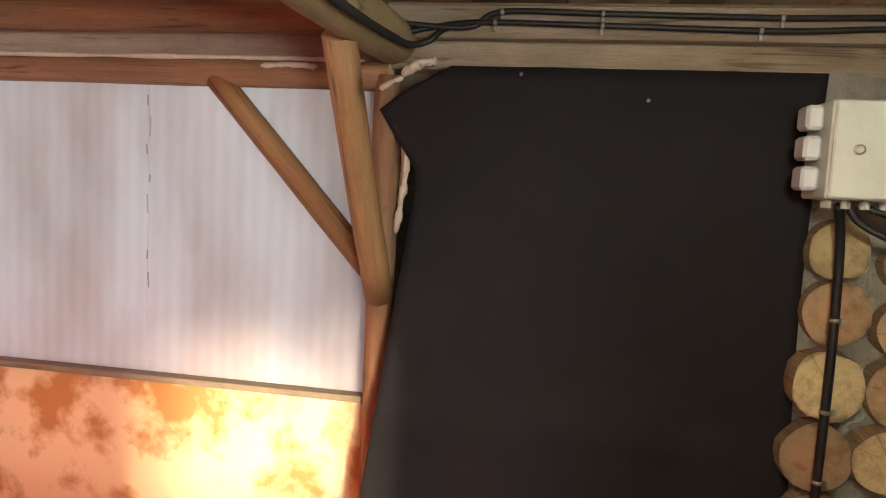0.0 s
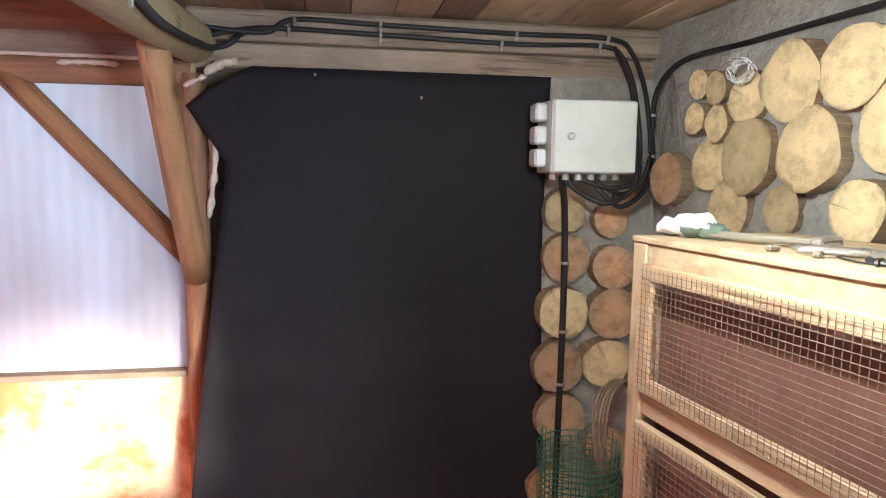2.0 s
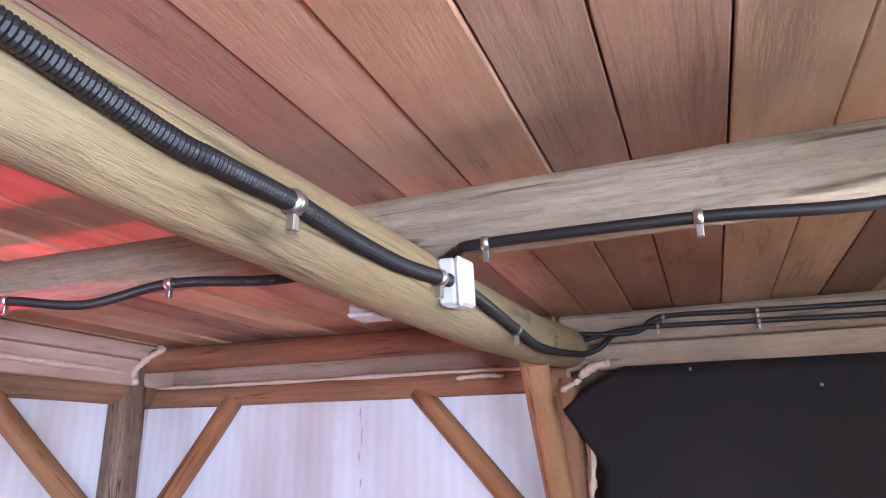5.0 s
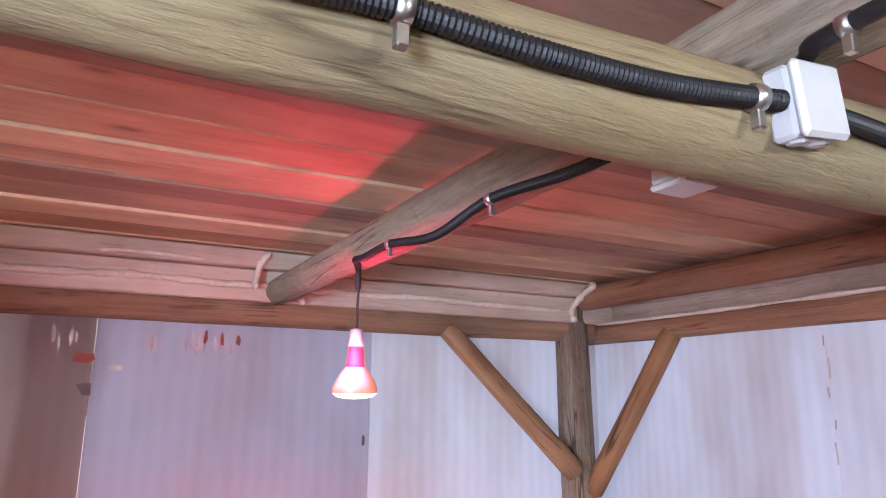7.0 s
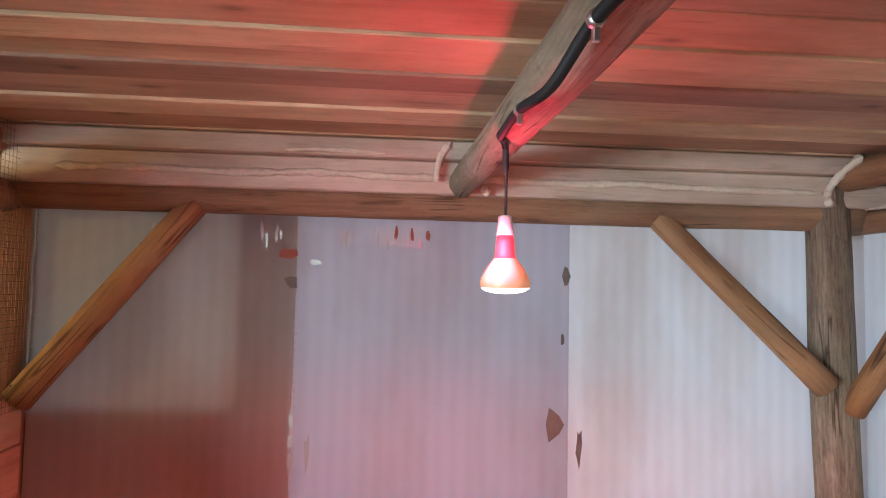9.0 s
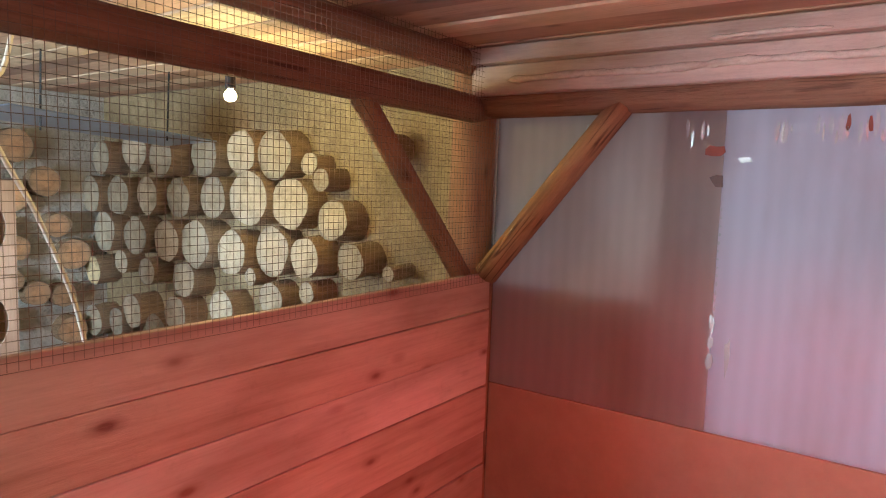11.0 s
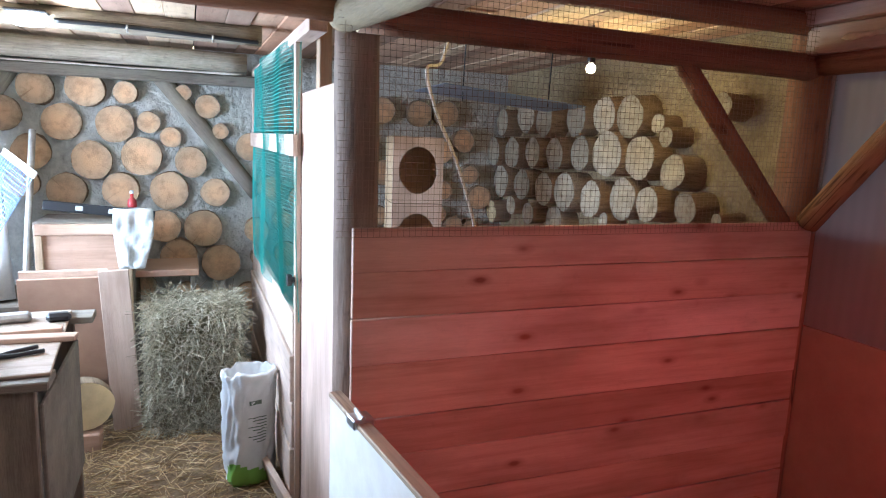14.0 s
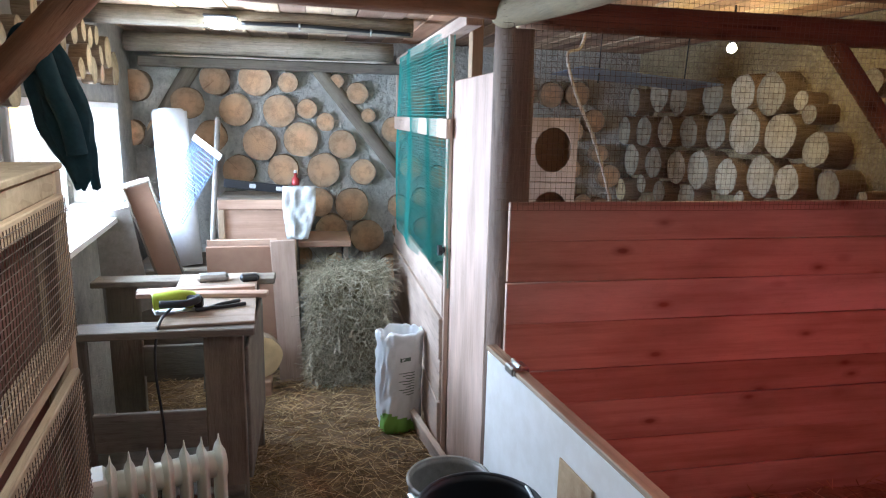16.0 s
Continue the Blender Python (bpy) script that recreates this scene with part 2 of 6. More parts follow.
def sheet_plastic(name, c, axis, trans=0.62):
    """Fluted polycarbonate: lets diffuse daylight through, with fine flutes and a soft sheen."""
    mat, n, l, b = material(name)
    out = n["Material Output"]
    tc = n.new("ShaderNodeTexCoord")
    w = n.new("ShaderNodeTexWave")
    w.bands_direction = axis
    w.inputs["Scale"].default_value, w.inputs["Distortion"].default_value = 6.6, 0.6
    l.new(tc.outputs["Object"], w.inputs["Vector"])
    r = ramp(n, [(0.0, tuple(x * 0.955 for x in c)), (1.0, c)])
    l.new(w.outputs["Fac"], r.inputs[0])
    v, _ = mapped(n, l, [2.2, 2.2, 0.7], False)
    dirt = ramp(n, [(0.33, (0.8, 0.73, 0.69)), (0.6, (1, 1, 1))])
    l.new(noise_tex(n, l, v, 1.4, 5, 0.6), dirt.inputs[0])
    col = mix(n, l, 0.8, r.outputs[0], dirt.outputs[0], "MULTIPLY")
    l.new(col, b.inputs["Base Color"])
    b.inputs["Roughness"].default_value = 0.45
    b.inputs["IOR"].default_value = 1.58
    bump(n, l, b, w.outputs["Fac"], 0.035, 0.002)
    tr = n.new("ShaderNodeBsdfTranslucent")
    l.new(col, tr.inputs["Color"])
    ms = n.new("ShaderNodeMixShader")
    ms.inputs[0].default_value = trans
    l.new(b.outputs[0], ms.inputs[1])
    l.new(tr.outputs[0], ms.inputs[2])
    l.new(ms.outputs[0], out.inputs["Surface"])
    return mat


M_LOG = wood("peeled_log", (0.46, 0.365, 0.2), (0.41, 0.32, 0.165), (0.33, 0.25, 0.125), "Z", 0.8, 0.7, 0.1, weather=0.45, depth=0.003, cracks=0.7, hair=0.18)
M_LOGGREY = wood("weathered_log", (0.52, 0.46, 0.37), (0.41, 0.345, 0.26), (0.22, 0.17, 0.12), "Z", 0.85, 0.9, 0.1, weather=0.8, depth=0.006, cracks=1.0, hair=0.4)
M_POST = wood("post_log", (0.38, 0.26, 0.19), (0.3, 0.2, 0.145), (0.18, 0.11, 0.075), "Z", 0.8, 0.5, 0.1, weather=0.3, depth=0.004, cracks=0.6, hair=0.25)
M_BARKPOST = wood("flaking_bark", (0.5, 0.43, 0.34), (0.3, 0.23, 0.17), (0.15, 0.1, 0.07), "Z", 0.9, 0.6, 0.1, weather=0.9, depth=0.008, cracks=1.0, hair=0.6)
M_BRACE = wood("orange_brown_log", (0.54, 0.3, 0.13), (0.46, 0.235, 0.1), (0.27, 0.12, 0.05), "Z", 0.65, 0.8, 0.12, weather=0.15, cracks=0.9, hair=0.2)
M_LOGDARK = wood("stained_log", (0.42, 0.225, 0.12), (0.34, 0.17, 0.085), (0.2, 0.095, 0.05), "Z", 0.7, 0.6, 0.15, weather=0.2, hair=0.2, cracks=0.9)
M_LOGEND = end_grain("log_end", (0.78, 0.62, 0.35), (0.66, 0.52, 0.29), (0.1, 0.07, 0.04))
M_LOGENDRED = end_grain("reddish_log_end", (0.66, 0.4, 0.22), (0.52, 0.36, 0.22), (0.1, 0.07, 0.04))
M_LOGENDOLD = end_grain("greyed_log_end", (0.44, 0.37, 0.25), (0.38, 0.33, 0.24), (0.08, 0.06, 0.04))
M_BARK = wood("bark", (0.42, 0.31, 0.19), (0.31, 0.22, 0.13), (0.15, 0.1, 0.06), "Z", 0.9, 0.3, 0.2)
M_CEIL = wood("ceiling_board", (0.64, 0.4, 0.26), (0.59, 0.36, 0.225), (0.5, 0.29, 0.175), "Y", 0.7, 0.7, 0.16, island=True, weather=0.2, flat=2, hair=0.1, cracks=0.35, depth=0.001)
M_CEILDARK = wood("dark_ceiling_board", (0.4, 0.26, 0.185), (0.36, 0.225, 0.155), (0.28, 0.17, 0.115), "Y", 0.7, 0.7, 0.14, island=True, weather=0.25, flat=2, hair=0.12, cracks=0.4, depth=0.001)
M_CEILLIGHT = wood("pale_ceiling_board", (0.76, 0.56, 0.37), (0.71, 0.51, 0.325), (0.62, 0.42, 0.26), "Y", 0.7, 0.7, 0.1, island=True, weather=0.25, flat=2, hair=0.1, cracks=0.35, depth=0.001)
M_PINE = wood("pine_plank", (0.62, 0.42, 0.3), (0.55, 0.36, 0.25), (0.43, 0.26, 0.17), "X", 0.55, 1.0, 0.14, depth=0.001, flat=1, cracks=0.0, hair=0.1, knot=(0.22, 0.085, 0.05))
M_PINEPALE = wood("pale_pine_plank", (0.74, 0.56, 0.45), (0.68, 0.5, 0.39), (0.56, 0.38, 0.28), "X", 0.55, 1.0, 0.05, depth=0.001, flat=1, cracks=0.0, hair=0.1, knot=(0.24, 0.09, 0.05))
M_PINEZ = wood("pine_upright", (0.62, 0.46, 0.3), (0.55, 0.39, 0.24), (0.44, 0.29, 0.17), "Z", 0.6, 0.6, 0.12, depth=0.0015, hair=0.15)
M_PINEY = wood("pine_rail", (0.64, 0.48, 0.31), (0.57, 0.41, 0.25), (0.42, 0.28, 0.17), "Y", 0.6, 0.5, 0.12, depth=0.0015, hair=0.15)
M_OLDX = wood("old_board", (0.24, 0.2, 0.155), (0.205, 0.17, 0.13), (0.15, 0.12, 0.09), "X", 0.8, 0.4, 0.2, weather=0.4, hair=0.2, cracks=0.4)
M_OLDZ = wood("old_upright", (0.24, 0.2, 0.155), (0.205, 0.17, 0.13), (0.15, 0.12, 0.09), "Z", 0.8, 0.4, 0.2, weather=0.4, hair=0.2, cracks=0.4)
M_PALE = wood("pale_door_wood", (0.68, 0.52, 0.42), (0.65, 0.49, 0.39), (0.58, 0.42, 0.32), "Z", 0.6, 0.4, 0.05, depth=0.001, hair=0.1, cracks=0.2, knot=(0.35, 0.2, 0.13))
M_PALEY = wood("pale_board", (0.68, 0.54, 0.44), (0.64, 0.5, 0.4), (0.56, 0.42, 0.32), "Y", 0.6, 0.4, 0.08, depth=0.001, hair=0.12, cracks=0.3, knot=(0.35, 0.2, 0.13))
M_DUSTY = wood("dusty_beam", (0.5, 0.4, 0.31), (0.45, 0.355, 0.27), (0.34, 0.26, 0.19), "X", 0.8, 0.3, 0.1, weather=0.3, hair=0.2, cracks=0.8)
M_PLY = rough_mat("chipboard", (0.42, 0.28, 0.15), (0.62, 0.46, 0.28), 30, 0.7, 0.3, 0.003, scale2=5)
M_PLYWALL = rough_mat("stained_plywood", (0.46, 0.22, 0.08), (0.76, 0.58, 0.36), 3, 0.75, 0.2, 0.003, scale2=5, lo=0.44, hi=0.53)
M_PANEL = rough_mat("fibreboard_panel", (0.3, 0.17, 0.11), (0.38, 0.23, 0.15), 12, 0.55, 0.1, 0.002, scale2=2)
M_WHITE = rough_mat("worn_white_paint", (0.84, 0.81, 0.74), (0.92, 0.9, 0.85), 7, 0.5, 0.15, 0.003, scale2=14)
M_MORTAR = rough_mat("mortar", (0.44, 0.42, 0.37), (0.72, 0.69, 0.61), 22, 0.95, 1.0, 0.06, scale2=5)
# for the rear pen's west wall: yellower and darker than the other mortar
M_TANMORTAR = rough_mat("tan_mortar", (0.2, 0.15, 0.075), (0.42, 0.33, 0.18), 26, 0.95, 1.0, 0.03, scale2=4)
M_FOAM = rough_mat("foam_sealant", (0.58, 0.48, 0.37), (0.8, 0.71, 0.58), 40, 0.8, 0.7, 0.01)
M_CLOTH = rough_mat("black_cloth", (0.011, 0.01, 0.012), (0.019, 0.017, 0.02), 160, 0.8, 0.3, 0.001)
M_CLOTH.node_tree.nodes["Principled BSDF"].inputs["Specular IOR Level"].default_value = 0.25
M_POLYN = sheet_plastic("polycarbonate_north", (0.93, 0.9, 0.93), "X", 0.76)
# west sheets are toned one by one, browner and darker towards the south
M_POLYWB = sheet_plastic("polycarbonate_brownish", (0.6, 0.53, 0.5), "Y", 0.64)
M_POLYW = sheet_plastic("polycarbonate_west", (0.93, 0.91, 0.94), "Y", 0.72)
M_POLYWM = sheet_plastic("polycarbonate_lilac", (0.7, 0.66, 0.72), "Y", 0.74)
M_BLACK = plain("black_plastic", (0.02, 0.02, 0.022), 0.45)
M_CABLE = plain("black_cable", (0.012, 0.012, 0.013), 0.5)
M_STEEL = plain("zinc_steel", (0.6, 0.6, 0.58), 0.35, 1.0)
M_GALV = rough_mat("galvanised_wire", (0.2, 0.18, 0.16), (0.36, 0.33, 0.29), 30, 0.5, 0.0, metal=0.4)
M_RUSTWIRE = rough_mat("brown_wire", (0.2, 0.14, 0.09), (0.34, 0.25, 0.17), 30, 0.6, 0.0, metal=0.3)
M_BOXGREY = plain("pale_grey_enamel", (0.62, 0.64, 0.58), 0.4)
M_WPLASTIC = plain("white_plastic", (0.64, 0.65, 0.66), 0.4)
M_GREEN = plain("green_plastic_net", (0.07, 0.4, 0.35), 0.5)
M_GREENDK = plain("dark_green_net", (0.03, 0.16, 0.1), 0.5)
M_CREAM = plain("cream_enamel", (0.74, 0.74, 0.62), 0.35)
M_LIME = plain("lime_plastic", (0.5, 0.62, 0.04), 0.45)
M_RED = plain("red_plastic", (0.36, 0.03, 0.03), 0.4)
M_DARK = rough_mat("dark_inside", (0.03, 0.025, 0.02), (0.06, 0.045, 0.035), 10, 0.9, 0.3, 0.005)
M_TANWIRE = rough_mat("tan_wire", (0.13, 0.09, 0.065), (0.23, 0.165, 0.12), 30, 0.6, 0.0, metal=0.2)
M_BLUEWIRE = plain("pale_blue_wire", (0.16, 0.27, 0.45), 0.4)
M_CAGEIN = rough_mat("cage_back", (0.14, 0.055, 0.036), (0.21, 0.095, 0.062), 14, 0.8, 0.2, 0.003)


def chipboard(name, stops):
    """Pressed wood chips: flat flakes of mixed tone laid every way."""
    mat, n, l, b = material(name)
    v, _ = mapped(n, l, [30.0, 22.0, 60.0], True)
    wob = n.new("ShaderNodeTexNoise")
    wob.inputs["Scale"].default_value = 0.6
    l.new(v, wob.inputs["Vector"])
    add = n.new("ShaderNodeVectorMath")
    add.operation = "ADD"
    l.new(v, add.inputs[0])
    l.new(wob.outputs["Color"], add.inputs[1])
    vo = n.new("ShaderNodeTexVoronoi")
    vo.inputs["Scale"].default_value = 1.0
    l.new(add.outputs[0], vo.inputs["Vector"])
    sep = n.new("ShaderNodeSeparateColor")
    l.new(vo.outputs["Color"], sep.inputs[0])
    r = ramp(n, stops)
    l.new(sep.outputs[0], r.inputs[0])
    v2, _ = mapped(n, l, [1.0] * 3, True)
    st = ramp(n, [(0.35, (0.7, 0.66, 0.6)), (0.6, (1, 1, 1))])
    l.new(noise_tex(n, l, v2, 18, 6, 0.7), st.inputs[0])
    l.new(mix(n, l, 0.8, r.outputs[0], st.outputs[0], "MULTIPLY"), b.inputs["Base Color"])
    b.inputs["Roughness"].default_value = 0.7
    bump(n, l, b, sep.outputs[0], 0.25, 0.002)
    return mat


M_OSB = chipboard("pressed_chipboard", [(0.0, (0.46, 0.33, 0.2)), (0.25, (0.53, 0.39, 0.24)), (1.0, (0.58, 0.44, 0.28))])


def stalks(name, stops):
    mat, n, l, b = material(name)
    r = ramp(n, stops)
    l.new(n.new("ShaderNodeNewGeometry").outputs["Random Per Island"], r.inputs[0])
    l.new(r.outputs[0], b.inputs["Base Color"])
    b.inputs["Roughness"].default_value = 0.7
    return mat


M_STRAW = stalks("straw", [(0.0, (0.18, 0.105, 0.045)), (0.5, (0.42, 0.265, 0.11)), (1.0, (0.66, 0.48, 0.25))])
M_HAY = stalks("hay", [(0.0, (0.16, 0.13, 0.08)), (0.5, (0.42, 0.37, 0.25)), (1.0, (0.66, 0.6, 0.45))])
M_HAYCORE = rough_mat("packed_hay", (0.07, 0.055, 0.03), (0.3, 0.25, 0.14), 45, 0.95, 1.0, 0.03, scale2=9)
M_SOIL = rough_mat("trodden_floor", (0.15, 0.095, 0.05), (0.31, 0.2, 0.1), 30, 0.95, 1.0, 0.03, scale2=5)
M_LITTER = rough_mat("litter", (0.25, 0.15, 0.08), (0.46, 0.31, 0.17), 40, 0.95, 1.0, 0.03, scale2=8)
M_BAG = plain("woven_white_sack", (0.75, 0.75, 0.74), 0.6)
M_BAGGREEN = plain("green_print", (0.25, 0.5, 0.08), 0.6)
M_PRINT = plain("dark_print", (0.12, 0.16, 0.12), 0.6)
M_SNOW = rough_mat("pale_ground", (0.6, 0.6, 0.6), (0.75, 0.75, 0.75), 4, 0.9, 0.4, 0.05)
M_JACKET = rough_mat("dark_teal_cloth", (0.014, 0.045, 0.06), (0.035, 0.1, 0.12), 30, 0.9, 0.4, 0.004)
M_LED = glow("lamp_diffuser", (0.98, 1.0, 0.94), 14)
M_HEATFACE = glow("heat_lamp_face", (1.0, 0.8, 0.62), 3)
M_HEATNECK = glow("heat_lamp_neck", (0.9, 0.03, 0.05), 0.45)
M_BULB = glow("bulb_glass", (1.0, 0.84, 0.5), 40)
M_HEATGLASS, _n, _l, _b = material("heat_lamp_glass")
_b.inputs["Base Color"].default_value, _b.inputs["Roughness"].default_value = (0.8, 0.42, 0.27, 1), 0.2
_b.inputs["Emission Color"].default_value, _b.inputs["Emission Strength"].default_value = (1.0, 0.3, 0.12, 1), 0.1


# ---- building helpers ----
from mathutils.bvhtree import BVHTree


def finish(bm, name, mat, smooth=False):
    me = bpy.data.meshes.new(name)
    bm.normal_update()
    bm.to_mesh(me)
    bm.free()
    for m in (mat if isinstance(mat, (list, tuple)) else [mat]):
        me.materials.append(m)
    if smooth:
        for p in me.polygons:
            p.use_smooth = True
    return me


def part(name, bm, mat, parent=None, label="", m=None, smooth=False):
    """Links a bmesh as one mesh object under a thing or a part."""
    ob = new(name, finish(bm, name, mat, smooth))
    ob.parent = parent
    if m is not None:
        ob.matrix_basis = m
    return tagged(ob, label)


def thing(name, label, category, m=None, group="", kind=""):
    ob = new(name)
    ob.empty_display_size = 0.05
    if m is not None:
        ob.matrix_basis = m
    return tagged(ob, label, category, group, kind)


def add_box(bm, lo, hi, bevel=0.0):
    vs = [bm.verts.new((x, y, z)) for x in (lo[0], hi[0]) for y in (lo[1], hi[1]) for z in (lo[2], hi[2])]
    fs = [bm.faces.new([vs[i] for i in f]) for f in ((0, 1, 3, 2), (4, 6, 7, 5), (0, 4, 5, 1), (2, 3, 7, 6), (0, 2, 6, 4), (1, 5, 7, 3))]
    if bevel:
        es = {e for f in fs for e in f.edges}
        bmesh.ops.bevel(bm, geom=list(es), offset=bevel, segments=1, affect="EDGES")
    return bm


def box(lo, hi, bevel=0.003):
    return add_box(bmesh.new(), lo, hi, bevel)


def lathe(profile, sides=24, cap=True):
    """A turned body about z from (radius, height) pairs."""
    bm = bmesh.new()
    rows = []
    for r, z in profile:
        rows.append([bm.verts.new((r * math.cos(2 * math.pi * i / sides), r * math.sin(2 * math.pi * i / sides), z)) for i in range(sides)])
    for a, b in zip(rows, rows[1:]):
        for i in range(sides):
            j = (i + 1) % sides
            bm.faces.new((a[i], a[j], b[j], b[i]))
    if cap:
        bm.faces.new(rows[0][::-1])
        bm.faces.new(rows[-1])
    return bm


def smooth_path(pts, steps=8):
    out = []
    p = [Vector(q) for q in pts]
    for i in range(len(p) - 1):
        a, b, c, d = p[max(i - 1, 0)], p[i], p[i + 1], p[min(i + 2, len(p) - 1)]
        for k in range(steps):
            t = k / steps
            out.append(0.5 * ((2 * b) + (c - a) * t + (2 * a - 5 * b + 4 * c - d) * t * t + (3 * b - a - 3 * c + d) * t ** 3))
    out.append(p[-1])
    return out


def tube(pts, r, sides=8, steps=8, ridge=0.0, pitch=0.0045, bm=None):
    """A cable or conduit along a smooth path; ridge: the depth of its corrugation."""
    path = smooth_path(pts, steps) if steps > 1 else [Vector(q) for q in pts]
    if ridge:
        fine = []
        for a, b in zip(path, path[1:]):
            n = max(1, int((b - a).length / (pitch / 2)))
            fine += [a.lerp(b, k / n) for k in range(n)]
        path = fine + [path[-1]]
    bm = bm or bmesh.new()
    rings = []
    up = Vector((0.13, 0.21, 0.97)).normalized()
    for i, q in enumerate(path):
        d = (path[min(i + 1, len(path) - 1)] - path[max(i - 1, 0)]).normalized()
        s = d.cross(up)
        s = s.normalized() if s.length > 1e-4 else d.orthogonal().normalized()
        u = s.cross(d)
        rr = r - (ridge if ridge and i % 2 else 0)
        rings.append([bm.verts.new(q + rr * (math.cos(2 * math.pi * k / sides) * s + math.sin(2 * math.pi * k / sides) * u)) for k in range(sides)])
    for a, b in zip(rings, rings[1:]):
        for k in range(sides):
            j = (k + 1) % sides
            bm.faces.new((a[k], a[j], b[j], b[k]))
    bm.faces.new(rings[0][::-1])
    bm.faces.new(rings[-1])
    return bm


def along(p0, p1):
    p0, p1 = Vector(p0), Vector(p1)
    q = (p1 - p0).to_track_quat("Z", "Y")
    return Matrix.Translation(p0) @ q.to_matrix().to_4x4(), (p1 - p0).length


def log_mesh(length, r0, r1, seed, sides=18, seg=0.12, wobble=0.07, bow=(0, 0)):
    """A peeled, slightly crooked and knobbly log along z."""
    rnd = random.Random(seed)
    bm = bmesh.new()
    n = max(4, int(length / seg))
    rows = []
    off = rnd.uniform(0, 50)
    bend = rnd.uniform(-1, 1) * 0.006 * length
    for i in range(n + 1):
        t = i / n
        z = t * length
        r = r0 + (r1 - r0) * t
        sx, sy = (c * 4 * t * (1 - t) for c in bow)
        cx = sx + bend * math.sin(math.pi * t) + 0.05 * r0 * noise.noise((off, z * 1.5, 0))
        row = []
        for k in range(sides):
            a = 2 * math.pi * k / sides
            rr = r * (1 + wobble * noise.noise((off + 1.2 * math.cos(a), 1.2 * math.sin(a), z * 2.2)) + 0.4 * wobble * noise.noise((off + 4 * math.cos(a), 4 * math.sin(a), z * 9)))
            row.append(bm.verts.new((cx + rr * math.cos(a), sy + rr * math.sin(a), z)))
        rows.append(row)
    for a, b in zip(rows, rows[1:]):
        for k in range(sides):
            j = (k + 1) % sides
            f = bm.faces.new((a[k], a[j], b[j], b[k]))
            f.smooth = True
    for cap in (rows[0][::-1], rows[-1]):
        f = bm.faces.new(cap)
        f.material_index = 1
    return bm


def log_beam(name, p0, p1, r0, r1, mat, label, category, seed, group="", parent=None, bow=(0, 0, 0)):
    m, length = along(p0, p1)
    side = m.to_3x3().inverted() @ Vector(bow)
    ob = part(name, log_mesh(length, r0, r1, seed, bow=side[:2]), [mat, M_LOGEND], parent, label, m)
    for p in ob.data.polygons:
        p.use_smooth = p.material_index == 0
    if category:
        tagged(ob, label, category, group)
    return ob


def board(name, size, mat, m, parent=None, label="", bevel=0.003):
    """A board of size (x, y, z) about its middle."""
    x, y, z = (s / 2 for s in size)
    return part(name, box((-x, -y, -z), (x, y, z), bevel), mat, parent, label, m)


def wires(lines, r, bm=None):
    """Thin three-sided wires along straight or bent lines."""
    verts, faces = [], []
    for pts in lines:
        pts = [Vector(p) for p in pts]
        base = len(verts)
        for i, q in enumerate(pts):
            d = (pts[min(i + 1, len(pts) - 1)] - pts[max(i - 1, 0)]).normalized()
            s = d.cross(Vector((0.3, 0.5, 0.81))).normalized()
            u = s.cross(d)
            for k in range(3):
                a = 2 * math.pi * k / 3
                verts.append(q + r * (math.cos(a) * s + math.sin(a) * u))
        for i in range(len(pts) - 1):
            for k in range(3):
                j = (k + 1) % 3
                faces.append((base + 3 * i + k, base + 3 * i + j, base + 3 * i + 3 + j, base + 3 * i + 3 + k))
    me = bpy.data.meshes.new("wire")
    me.from_pydata(verts, [], faces)
    return me


def mesh_part(name, me, mat, parent=None, label="", m=None, kind=""):
    me.materials.append(mat)
    ob = new(name, me)
    ob.parent = parent
    if m is not None:
        ob.matrix_basis = m
    return tagged(ob, label, kind=kind)


def blades(count, place, length, width, rnd):
    """Loose stalks: each a thin folded strip; place(rnd) gives a point and a direction."""
    verts, faces = [], []
    for _ in range(count):
        p, d = place(rnd)
        p, d = Vector(p), Vector(d).normalized()
        ln = length * rnd.uniform(0.4, 1.2)
        s = d.cross(Vector((rnd.uniform(-1, 1), rnd.uniform(-1, 1), rnd.uniform(-1, 1)))).normalized() * width
        bend = Vector((rnd.uniform(-1, 1), rnd.uniform(-1, 1), rnd.uniform(-1, 0.6))) * ln * 0.18
        b = len(verts)
        for t in (0, 0.5, 1):
            q = p + d * ln * t + bend * (t * t)
            verts += [q - s, q + s]
        faces += [(b, b + 1, b + 3, b + 2), (b + 2, b + 3, b + 5, b + 4)]
    me = bpy.data.meshes.new("stalks")
    me.from_pydata(verts, [], faces)
    return me


T = Matrix.Translation
CEIL = 2.26

EAST_LOGS = [(2.25, 2.03, 0.042), (2.17, 2.01, 0.044), (2.22, 1.93, 0.043), (2.13, 1.91, 0.047), (2.03, 1.97, 0.064), (1.89, 1.99, 0.09), (1.72, 2, 0.086), (1.61, 2.04, 0.043), (1.5, 2.02, 0.091), (2.35, 1.76, 0.078), (2.18, 1.8, 0.073), (2.02, 1.82, 0.095), (1.81, 1.83, 0.093), (1.6, 1.87, 0.094), (1.42, 1.84, 0.097), (2.09, 1.68, 0.074), (1.9, 1.69, 0.06), (1.66, 1.7, 0.067), (1.35, 2.01, 0.083)]
